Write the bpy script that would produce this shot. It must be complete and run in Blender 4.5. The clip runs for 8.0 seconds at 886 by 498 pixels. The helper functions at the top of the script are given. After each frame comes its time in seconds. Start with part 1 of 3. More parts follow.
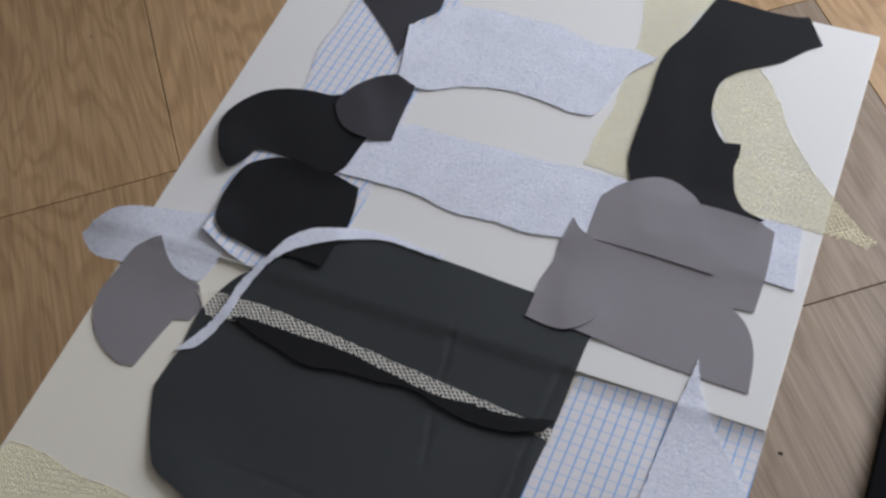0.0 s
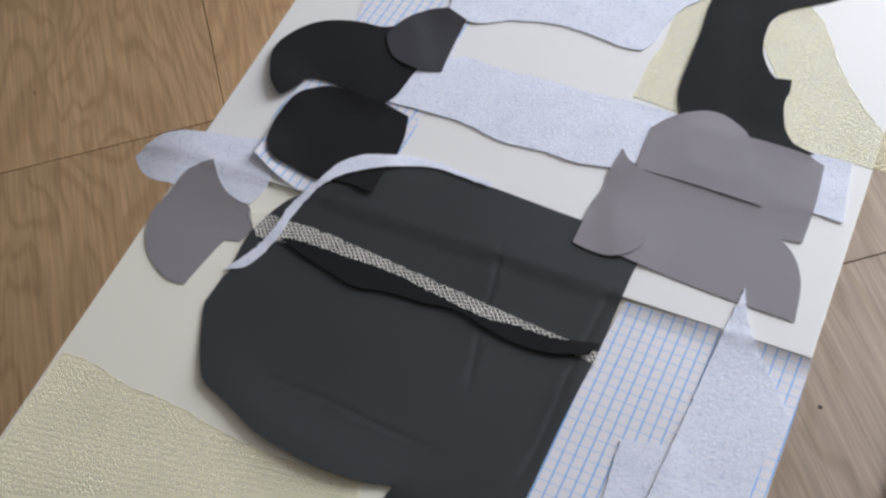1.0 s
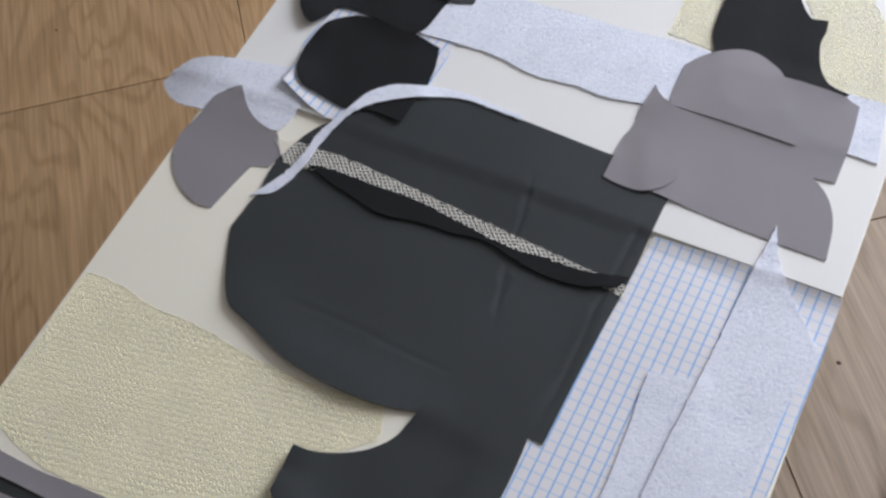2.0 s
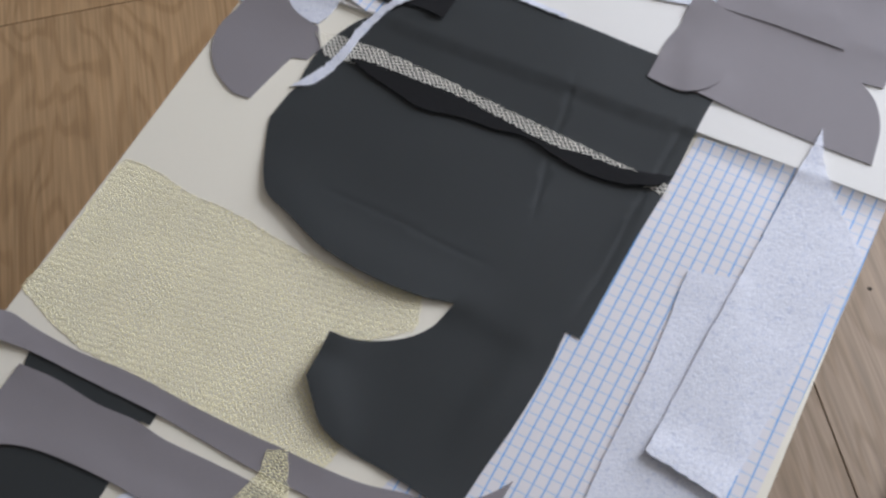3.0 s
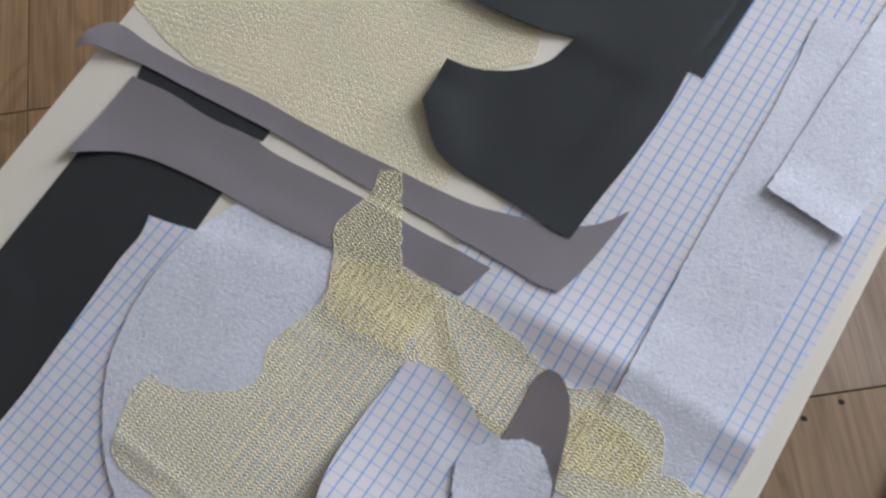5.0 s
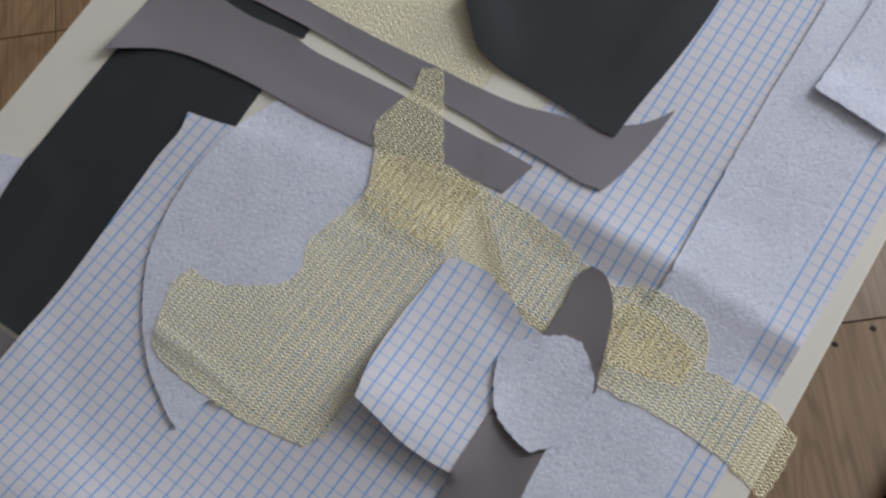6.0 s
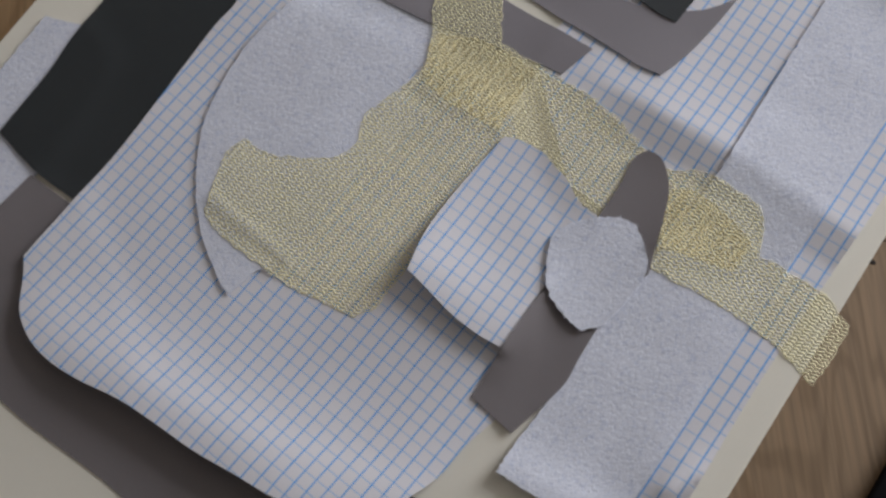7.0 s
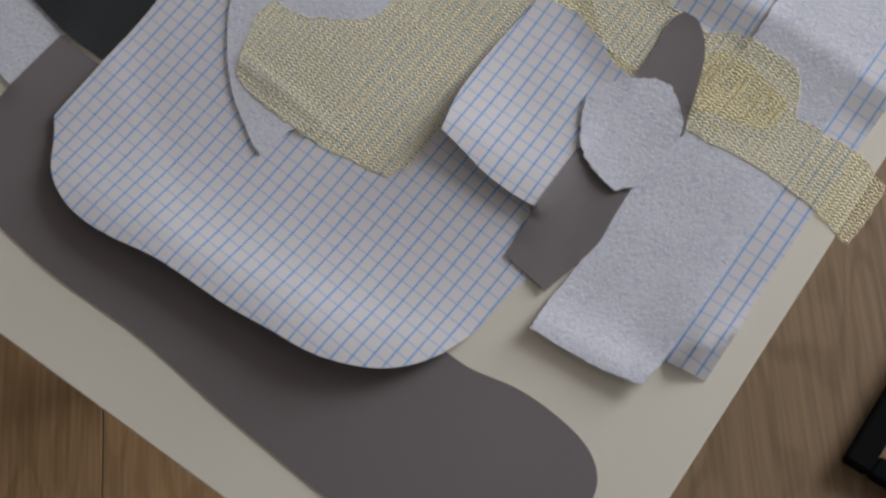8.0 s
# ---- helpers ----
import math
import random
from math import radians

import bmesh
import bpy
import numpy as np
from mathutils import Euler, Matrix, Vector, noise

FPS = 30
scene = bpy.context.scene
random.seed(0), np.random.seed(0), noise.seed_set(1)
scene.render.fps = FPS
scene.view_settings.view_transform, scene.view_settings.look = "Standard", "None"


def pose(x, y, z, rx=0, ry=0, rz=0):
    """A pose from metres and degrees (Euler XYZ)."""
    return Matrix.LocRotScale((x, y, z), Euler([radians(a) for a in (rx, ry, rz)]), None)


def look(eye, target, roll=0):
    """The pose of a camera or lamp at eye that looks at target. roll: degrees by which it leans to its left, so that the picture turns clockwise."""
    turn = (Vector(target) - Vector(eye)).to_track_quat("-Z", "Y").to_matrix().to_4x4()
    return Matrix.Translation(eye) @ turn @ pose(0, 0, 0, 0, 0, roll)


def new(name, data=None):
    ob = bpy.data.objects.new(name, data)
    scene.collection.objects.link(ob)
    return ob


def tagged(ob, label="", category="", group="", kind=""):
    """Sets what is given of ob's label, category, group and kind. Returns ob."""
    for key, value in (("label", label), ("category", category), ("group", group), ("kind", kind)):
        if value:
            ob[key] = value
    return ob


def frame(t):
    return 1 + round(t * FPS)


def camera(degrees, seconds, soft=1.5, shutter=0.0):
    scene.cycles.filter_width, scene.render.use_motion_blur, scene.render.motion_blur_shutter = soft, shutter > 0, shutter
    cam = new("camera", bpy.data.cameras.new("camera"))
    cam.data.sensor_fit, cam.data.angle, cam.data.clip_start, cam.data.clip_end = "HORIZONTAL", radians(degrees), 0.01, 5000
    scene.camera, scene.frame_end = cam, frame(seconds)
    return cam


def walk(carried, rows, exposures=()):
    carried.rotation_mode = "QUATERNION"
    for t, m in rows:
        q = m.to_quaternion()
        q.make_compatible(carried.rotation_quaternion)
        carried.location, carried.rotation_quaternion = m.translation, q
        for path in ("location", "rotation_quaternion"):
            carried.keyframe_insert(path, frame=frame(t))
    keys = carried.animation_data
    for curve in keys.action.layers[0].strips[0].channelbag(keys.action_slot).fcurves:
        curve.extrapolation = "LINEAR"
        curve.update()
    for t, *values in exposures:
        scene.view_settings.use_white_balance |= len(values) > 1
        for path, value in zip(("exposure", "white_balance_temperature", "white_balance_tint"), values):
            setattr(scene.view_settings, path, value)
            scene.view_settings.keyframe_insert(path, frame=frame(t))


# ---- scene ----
from mathutils import geometry

# ---- camera and its way ----
cam = camera(39.35, 8.0, soft=2.8)
PATH = [
    (0, -0.0148, 0.4381, 1.6541, 34.26, 4.10, 22.30),
    (0.5, -0.0106, 0.4116, 1.6434, 34.37, 4.17, 23.51),
    (1, -0.0094, 0.3845, 1.6316, 33.70, 4.67, 24.20),
    (1.5, -0.0134, 0.3655, 1.6189, 33.28, 4.37, 24.95),
    (3, -0.0211, 0.3106, 1.5774, 30.07, 3.90, 27.55),
    (3.5, -0.0241, 0.2765, 1.5607, 29.07, 3.98, 28.63),
    (4, -0.0290, 0.2553, 1.5477, 27.07, 4.22, 29.64),
    (4.5, -0.0331, 0.2228, 1.5309, 25.44, 3.89, 30.73),
    (6, -0.0326, 0.1554, 1.4936, 22.29, 4.46, 32.07),
    (6.5, -0.0301, 0.1252, 1.4822, 21.16, 4.09, 33.59),
    (7, -0.0359, 0.1080, 1.4786, 19.50, 4.37, 34.33),
    (7.5, -0.0322, 0.0754, 1.4702, 18.54, 4.30, 34.19),
    (8, -0.0273, 0.0538, 1.4615, 16.63, 4.30, 34.71),
]
walk(cam, [(t, pose(x, y, z, rx, ry, rz)) for t, x, y, z, rx, ry, rz in PATH], exposures=[(0, -0.28, 6500, 12), (1, 0.12, 6500, 12), (3.5, 0.22, 6500, 12), (4.5, 0.2, 6500, 12), (6, -0.05, 6500, 12), (6.5, -0.1, 6550, 12), (7, -0.13, 6800, 12), (7.5, -0.12, 6850, 12), (8, -0.13, 6900, 12)])

TABLE, WIDE, LONG = 0.664, 0.6335, 1.442   # table top height, width and length

# ---- light ----
world = bpy.data.worlds.new("world")
scene.world = world
world.use_nodes = True
sky = world.node_tree.nodes.new("ShaderNodeTexSky")
sky.sky_type, sky.sun_disc = "NISHITA", False
sky.sun_elevation, sky.sun_rotation = radians(40), radians(150)
world.node_tree.links.new(sky.outputs[0], world.node_tree.nodes["Background"].inputs[0])
world.node_tree.nodes["Background"].inputs[1].default_value = 0.1
lamp = bpy.data.lights.new("window_daylight", "AREA")
lamp.shape, lamp.size, lamp.size_y, lamp.energy, lamp.color = "RECTANGLE", 1.4, 1.42, 99, (0.842, 0.895, 1.0)
new("window_daylight", lamp).matrix_world = look((0.9, 2.95, 1.6), (-0.3, 0.9, 0.75))

# ---- materials ----
def material(name, colour, rough=0.7, spread=0.12, grain=900.0, stain=14.0, bump=0.15, bump_scale=700.0, metal=0.0, spec=0.3, sheen=0.0):
    """A plain surface with fine grain, broad unevenness and fine relief."""
    m = bpy.data.materials.new(name)
    m.use_nodes = True
    n, l = m.node_tree.nodes, m.node_tree.links
    b = n["Principled BSDF"]
    b.inputs["Roughness"].default_value, b.inputs["Metallic"].default_value = rough, metal
    b.inputs["Specular IOR Level"].default_value = spec
    b.inputs["Sheen Weight"].default_value = sheen
    tc = n.new("ShaderNodeTexCoord")
    total = None
    for scale, weight in ((grain, spread), (stain, spread * 0.7)):
        t = n.new("ShaderNodeTexNoise")
        t.inputs["Scale"].default_value, t.inputs["Detail"].default_value = scale, 3
        l.new(tc.outputs["Object"], t.inputs["Vector"])
        r = n.new("ShaderNodeMapRange")
        r.inputs[1].default_value, r.inputs[2].default_value = 0.3, 0.7
        r.inputs[3].default_value, r.inputs[4].default_value = 1 - weight, 1 + weight
        l.new(t.outputs["Fac"], r.inputs[0])
        if total is None:
            total = r.outputs[0]
        else:
            mul = n.new("ShaderNodeMath")
            mul.operation = "MULTIPLY"
            l.new(total, mul.inputs[0]), l.new(r.outputs[0], mul.inputs[1])
            total = mul.outputs[0]
    mix = n.new("ShaderNodeVectorMath")
    mix.operation = "SCALE"
    mix.inputs[0].default_value = colour
    l.new(total, mix.inputs["Scale"])
    l.new(mix.outputs[0], b.inputs["Base Color"])
    t = n.new("ShaderNodeTexNoise")
    t.inputs["Scale"].default_value, t.inputs["Detail"].default_value = bump_scale, 2
    l.new(tc.outputs["Object"], t.inputs["Vector"])
    bp = n.new("ShaderNodeBump")
    bp.inputs["Strength"].default_value, bp.inputs["Distance"].default_value = bump, 0.001
    l.new(t.outputs["Fac"], bp.inputs["Height"])
    l.new(bp.outputs[0], b.inputs["Normal"])
    return m


def felt_material():
    """Pale blue matted fibre felt, with soft pits, flecks and threads."""
    m = material("pale_blue_felt", (0.745, 0.762, 0.83), 0.95, 0.06, 1100, 30, 0.12, 1500, 0, 0.1, 0.1)
    n, l = m.node_tree.nodes, m.node_tree.links
    b = n["Principled BSDF"]
    tc = n.new("ShaderNodeTexCoord")
    pits = n.new("ShaderNodeTexNoise")
    pits.inputs["Scale"].default_value, pits.inputs["Detail"].default_value = 330, 5
    pits.inputs["Distortion"].default_value = 0.8
    l.new(tc.outputs["Object"], pits.inputs["Vector"])
    bp = n.new("ShaderNodeBump")
    bp.inputs["Strength"].default_value, bp.inputs["Distance"].default_value = 0.32, 0.0018
    l.new(pits.outputs["Fac"], bp.inputs["Height"])
    old = b.inputs["Normal"].links[0].from_socket
    l.new(old, bp.inputs["Normal"])
    l.new(bp.outputs[0], b.inputs["Normal"])
    fleck = n.new("ShaderNodeTexNoise")
    fleck.inputs["Scale"].default_value, fleck.inputs["Detail"].default_value, fleck.inputs["Distortion"].default_value = 290, 4, 1.2
    l.new(tc.outputs["Object"], fleck.inputs["Vector"])
    ramp = n.new("ShaderNodeMapRange")
    ramp.inputs[1].default_value, ramp.inputs[2].default_value = 0.52, 0.66
    ramp.inputs[3].default_value, ramp.inputs[4].default_value = 0, 0.36
    l.new(fleck.outputs["Fac"], ramp.inputs[0])
    mix = n.new("ShaderNodeMixRGB")
    mix.inputs[2].default_value = (0.36, 0.42, 0.60, 1)
    l.new(ramp.outputs[0], mix.inputs[0])
    l.new(b.inputs["Base Color"].links[0].from_socket, mix.inputs[1])
    l.new(mix.outputs[0], b.inputs["Base Color"])
    return m


def grid_material():
    """White squared paper, 1 cm squares: strong blue lines one way, faint ones the other."""
    m = material("squared_paper", (0.775, 0.755, 0.775), 0.8, 0.02, 1200, 12, 0.1, 900, 0, 0.2)
    n, l = m.node_tree.nodes, m.node_tree.links
    b = n["Principled BSDF"]
    uv = n.new("ShaderNodeUVMap")
    sep = n.new("ShaderNodeSeparateXYZ")
    l.new(uv.outputs[0], sep.inputs[0])
    colour = b.inputs["Base Color"].links[0].from_socket
    for axis, half, ink, strength in ((1, 0.042, (0.28, 0.50, 0.80, 1), 0.72), (0, 0.052, (0.06, 0.36, 0.80, 1), 1.0)):
        fr = n.new("ShaderNodeMath")
        fr.operation = "FRACT"
        l.new(sep.outputs[axis], fr.inputs[0])
        off = n.new("ShaderNodeMath")
        off.operation = "SUBTRACT"
        off.inputs[1].default_value = 0.5
        l.new(fr.outputs[0], off.inputs[0])
        ab = n.new("ShaderNodeMath")
        ab.operation = "ABSOLUTE"
        l.new(off.outputs[0], ab.inputs[0])
        line = n.new("ShaderNodeMapRange")
        line.inputs[1].default_value, line.inputs[2].default_value = half * 1.5, half * 0.6
        line.inputs[3].default_value, line.inputs[4].default_value = 0, 1
        l.new(ab.outputs[0], line.inputs[0])
        fade = n.new("ShaderNodeTexNoise")
        fade.inputs["Scale"].default_value = 1.3
        l.new(uv.outputs[0], fade.inputs["Vector"])
        pow_ = n.new("ShaderNodeMapRange")
        pow_.inputs[1].default_value, pow_.inputs[2].default_value = 0.25, 0.7
        pow_.inputs[3].default_value, pow_.inputs[4].default_value = strength * 0.7, strength
        l.new(fade.outputs["Fac"], pow_.inputs[0])
        mul = n.new("ShaderNodeMath")
        mul.operation = "MULTIPLY"
        l.new(line.outputs[0], mul.inputs[0]), l.new(pow_.outputs[0], mul.inputs[1])
        mix = n.new("ShaderNodeMixRGB")
        mix.inputs[2].default_value = ink
        l.new(mul.outputs[0], mix.inputs[0])
        l.new(colour, mix.inputs[1])
        colour = mix.outputs[0]
    l.new(colour, b.inputs["Base Color"])
    return m


def wood_material(name, low, mid_tone, high):
    """Oak-look floor tile: long streaks, cathedral rings and a few knots, shifted from tile to tile."""
    m = bpy.data.materials.new(name)
    m.use_nodes = True
    n, l = m.node_tree.nodes, m.node_tree.links
    b = n["Principled BSDF"]
    b.inputs["Specular IOR Level"].default_value = 0.35
    tc, info = n.new("ShaderNodeTexCoord"), n.new("ShaderNodeObjectInfo")
    shift = n.new("ShaderNodeVectorMath")
    shift.operation = "MULTIPLY_ADD"
    shift.inputs[1].default_value = (1, 1, 1)
    l.new(tc.outputs["Object"], shift.inputs[0])
    far = n.new("ShaderNodeMath")
    far.operation = "MULTIPLY"
    far.inputs[1].default_value = 37
    l.new(info.outputs["Random"], far.inputs[0])
    l.new(far.outputs[0], shift.inputs[2])
    long_ = n.new("ShaderNodeMapping")
    long_.inputs["Scale"].default_value = (1.6, 6.0, 1)
    l.new(shift.outputs[0], long_.inputs[0])
    big = n.new("ShaderNodeTexNoise")
    big.inputs["Scale"].default_value, big.inputs["Detail"].default_value, big.inputs["Distortion"].default_value = 1.1, 2.2, 0.6
    l.new(long_.outputs[0], big.inputs["Vector"])
    rings = n.new("ShaderNodeMath")
    rings.operation = "MULTIPLY"
    rings.inputs[1].default_value = 75
    l.new(big.outputs["Fac"], rings.inputs[0])
    wave = n.new("ShaderNodeMath")
    wave.operation = "SINE"
    l.new(rings.outputs[0], wave.inputs[0])
    saw = n.new("ShaderNodeMapRange")
    saw.interpolation_type = "SMOOTHSTEP"
    saw.inputs[1].default_value, saw.inputs[2].default_value = -1.0, 0.35
    l.new(wave.outputs[0], saw.inputs[0])
    fine_map = n.new("ShaderNodeMapping")
    fine_map.inputs["Scale"].default_value = (7, 210, 1)
    l.new(shift.outputs[0], fine_map.inputs[0])
    fine = n.new("ShaderNodeTexNoise")
    fine.inputs["Scale"].default_value, fine.inputs["Detail"].default_value = 1, 3
    l.new(fine_map.outputs[0], fine.inputs["Vector"])
    ramp = n.new("ShaderNodeValToRGB")
    e = ramp.color_ramp.elements
    e[0].position, e[0].color = 0.0, (*low, 1)
    e[1].position, e[1].color = 1.0, (*high, 1)
    mid = e.new(0.55)
    mid.color = (*mid_tone, 1)
    l.new(saw.outputs[0], ramp.inputs[0])
    streak = n.new("ShaderNodeMapRange")
    streak.inputs[1].default_value, streak.inputs[2].default_value = 0.3, 0.7
    streak.inputs[3].default_value, streak.inputs[4].default_value = 0.77, 1.14
    l.new(fine.outputs["Fac"], streak.inputs[0])
    tone = n.new("ShaderNodeMapRange")
    tone.inputs[3].default_value, tone.inputs[4].default_value = 0.9, 1.08
    l.new(info.outputs["Random"], tone.inputs[0])
    mul = n.new("ShaderNodeMath")
    mul.operation = "MULTIPLY"
    l.new(streak.outputs[0], mul.inputs[0]), l.new(tone.outputs[0], mul.inputs[1])
    sc = n.new("ShaderNodeVectorMath")
    sc.operation = "SCALE"
    l.new(ramp.outputs[0], sc.inputs[0]), l.new(mul.outputs[0], sc.inputs["Scale"])
    l.new(sc.outputs[0], b.inputs["Base Color"])
    b.inputs["Roughness"].default_value = 0.5
    bp = n.new("ShaderNodeBump")
    bp.inputs["Strength"].default_value, bp.inputs["Distance"].default_value = 0.12, 0.0006
    l.new(fine.outputs["Fac"], bp.inputs["Height"])
    l.new(bp.outputs[0], b.inputs["Normal"])
    return m


BLACK_PAPER = material("black_card", (0.0325, 0.0365, 0.0375), 0.62, 0.08, 1500, 9, 0.12, 1400, 0, 0.35)
BLACK_CLOTH = material("black_cloth", (0.0085, 0.0085, 0.0095), 0.8, 0.25, 900, 18, 0.35, 800, 0, 0.2, 0.05)
CHARCOAL = material("charcoal_card", (0.043, 0.042, 0.047), 0.7, 0.08, 1500, 9, 0.12, 1400, 0, 0.3)
GREY_CARD = material("grey_card", (0.255, 0.235, 0.246), 0.72, 0.04, 1500, 8, 0.08, 1300, 0, 0.3)
BROWN_CARD = material("grey_brown_card", (0.212, 0.190, 0.190), 0.72, 0.04, 1500, 8, 0.08, 1300, 0, 0.3)
FELT = felt_material()
GRID = grid_material()
CREAM = material("cream_yarn", (0.93, 0.86, 0.57), 0.85, 0.10, 700, 16, 0.3, 1500, 0, 0.15)
WARM_YARN = material("warm_cream_yarn", (0.93, 0.80, 0.47), 0.85, 0.10, 700, 16, 0.3, 1500, 0, 0.15)
IVORY = material("ivory_yarn", (0.92, 0.88, 0.78), 0.85, 0.10, 700, 16, 0.3, 1500, 0, 0.15)
WHITE = material("white_laminate", (0.86, 0.815, 0.695), 0.42, 0.012, 900, 5, 0.03, 600, 0, 0.4)
BOARD_WHITE = material("white_foam_board", (0.795, 0.78, 0.745), 0.6, 0.012, 900, 5, 0.03, 600, 0, 0.3)
EDGE = material("white_edge_band", (0.72, 0.71, 0.68), 0.5, 0.02, 900, 6, 0.04, 600)
STEEL = material("black_steel", (0.006, 0.006, 0.0065), 0.9, 0.1, 600, 10, 0.05, 900, 0, 0.06)
PLASTER = material("wall_plaster", (0.47, 0.46, 0.44), 0.9, 0.03, 300, 3, 0.1, 250)
SUBFLOOR = material("dark_joint", (0.035, 0.027, 0.02), 0.9, 0.2, 300, 8, 0.1, 250)
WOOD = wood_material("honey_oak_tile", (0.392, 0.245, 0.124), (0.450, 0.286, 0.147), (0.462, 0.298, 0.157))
# The same oak greyed and darkened: dim light and shade put into the colour.
DIMMED_OAK = wood_material("dimmed_oak_tile", (0.235, 0.170, 0.112), (0.265, 0.196, 0.134), (0.275, 0.205, 0.142))
SHADED_OAK = wood_material("shaded_oak_tile", (0.185, 0.122, 0.068), (0.212, 0.141, 0.080), (0.222, 0.149, 0.086))
SPECK = material("dark_speck", (0.03, 0.022, 0.016), 0.8, 0.2, 900, 50, 0.2, 900)


# ---- builders ----
def part(name, verts, faces, mat, parent=None, label="", smooth=False, uvs=None):
    me = bpy.data.meshes.new(name)
    me.from_pydata([tuple(v) for v in verts], [], [tuple(f) for f in faces])
    me.materials.append(mat)
    if smooth:
        me.polygons.foreach_set("use_smooth", [True] * len(me.polygons))
    if uvs is not None:
        layer = me.uv_layers.new(name="paper")
        index = np.empty(len(me.loops), dtype=np.int32)
        me.loops.foreach_get("vertex_index", index)
        layer.data.foreach_set("uv", np.asarray(uvs, dtype=np.float32)[index].ravel())
    me.update()
    ob = new(name, me)
    ob.parent = parent
    return tagged(ob, label)


def block(name, lo, hi, mat, parent=None, label="", bevel=0.0):
    bm = bmesh.new()
    bmesh.ops.create_cube(bm, size=1)
    for v in bm.verts:
        v.co = [lo[i] + (v.co[i] + 0.5) * (hi[i] - lo[i]) for i in range(3)]
    if bevel:
        bmesh.ops.bevel(bm, geom=bm.edges[:], offset=bevel, segments=2, affect="EDGES")
    me = bpy.data.meshes.new(name)
    bm.to_mesh(me)
    bm.free()
    me.materials.append(mat)
    ob = new(name, me)
    ob.parent = parent
    return tagged(ob, label)


# The heap of sheets on the table, as a height map that each new sheet drapes over.
CELL, X0, Y0, NX, NY = 0.003, -0.80, -0.08, 330, 540
heap = np.zeros((NX, NY))


def blurred(a, r):
    for axis in (0, 1):
        a = sum(np.roll(a, k, axis) for k in range(-r, r + 1)) / (2 * r + 1)
    return a


def widest(a, r):
    for axis in (0, 1):
        a = np.max([np.roll(a, k, axis) for k in range(-r, r + 1)], axis=0)
    return a


def sample(field, p):
    u = np.clip((p[:, 0] - X0) / CELL - 0.5, 0, NX - 1.01)
    v = np.clip((p[:, 1] - Y0) / CELL - 0.5, 0, NY - 1.01)
    i, j = u.astype(int), v.astype(int)
    u, v = u - i, v - j
    return (field[i, j] * (1 - u) * (1 - v) + field[i + 1, j] * u * (1 - v) + field[i, j + 1] * (1 - u) * v + field[i + 1, j + 1] * u * v)


def outline(points, step=0.004, rough=0.0, seed=0):
    """A closed outline in metres through control points in cm; a third value marks a sharp corner."""
    rng = np.random.default_rng(seed)
    ctrl = [np.array(p[:2]) / 100 for p in points]
    sharp = [len(p) > 2 for p in points]
    out, k = [], len(ctrl)
    for i in range(k):
        a, b = ctrl[i], ctrl[(i + 1) % k]
        d = b - a
        ta = d if sharp[i] else (b - ctrl[i - 1]) / 2
        tb = d if sharp[(i + 1) % k] else (ctrl[(i + 2) % k] - a) / 2
        size = np.hypot(*d)
        ta, tb = (t * min(1, 1.2 * size / (np.hypot(*t) + 1e-9)) for t in (ta, tb))
        for s in np.linspace(0, 1, max(2, int(size / step) + 1), endpoint=False):
            h = (2 * s**3 - 3 * s**2 + 1, s**3 - 2 * s**2 + s, -2 * s**3 + 3 * s**2, s**3 - s**2)
            out.append(h[0] * a + h[1] * ta + h[2] * b + h[3] * tb)
    out = np.array(out)
    if rough:
        out += rng.normal(0, rough, out.shape)
    return out


def inside(poly, p):
    hit = np.zeros(len(p), bool)
    a, b = poly, np.roll(poly, -1, 0)
    for (x1, y1), (x2, y2) in zip(a, b):
        if y1 != y2:
            hit ^= ((y1 > p[:, 1]) != (y2 > p[:, 1])) & (p[:, 0] < (x2 - x1) * (p[:, 1] - y1) / (y2 - y1) + x1)
    return hit


CENTRES = np.stack(np.meshgrid(X0 + (np.arange(NX) + 0.5) * CELL, Y0 + (np.arange(NY) + 0.5) * CELL, indexing="ij"), -1).reshape(-1, 2)


def resting(p, soft, lifts, reach, wave, seed, crease):
    """The heights at which a sheet lies on the heap, with raised corners, waves and a crease."""
    soft_field = np.maximum(blurred(widest(heap, 2), soft), widest(heap, 1)) + 0.0004
    z = sample(soft_field, p)
    spread = list(lifts)
    for a, b in zip(lifts, lifts[1:]):
        if math.dist(a[:2], b[:2]) < 6:
            spread += [tuple(np.array(a) + (np.array(b) - a) * k / 12) for k in range(1, 12)]
    lain = sample(soft_field, p)
    for x, y, h in spread:
        d = np.hypot(p[:, 0] - x / 100, p[:, 1] - y / 100)
        z = np.maximum(z, lain + h / 1000 * np.exp(-((d / reach) ** 2)))
    if wave:
        z += wave * np.array([max(0.0, noise.noise((x * 11 + seed, y * 11, seed * 1.7)) + 0.25) for x, y in p])
    if crease is not None:
        z += crease(p)
    return z


def folded(p, folds):
    """Creases: low ridges with a sharp groove along the top."""
    z = np.zeros(len(p))
    for a, b, depth in folds:
        along = (b - a) / np.hypot(*(b - a))
        u, v = (p - a) @ along, (p - a) @ np.array([-along[1], along[0]])
        v = v - 0.0012 * np.sin(u * 45)
        ends = np.clip(u / 0.03, 0, 1) * np.clip((np.hypot(*(b - a)) - u) / 0.03, 0, 1)
        z += depth * ends * (0.5 * np.clip(1 - np.abs(v) / 0.014, 0, 1) ** 2 - 0.8 * np.clip(1 - np.abs(v) / 0.0021, 0, 1))
    return z


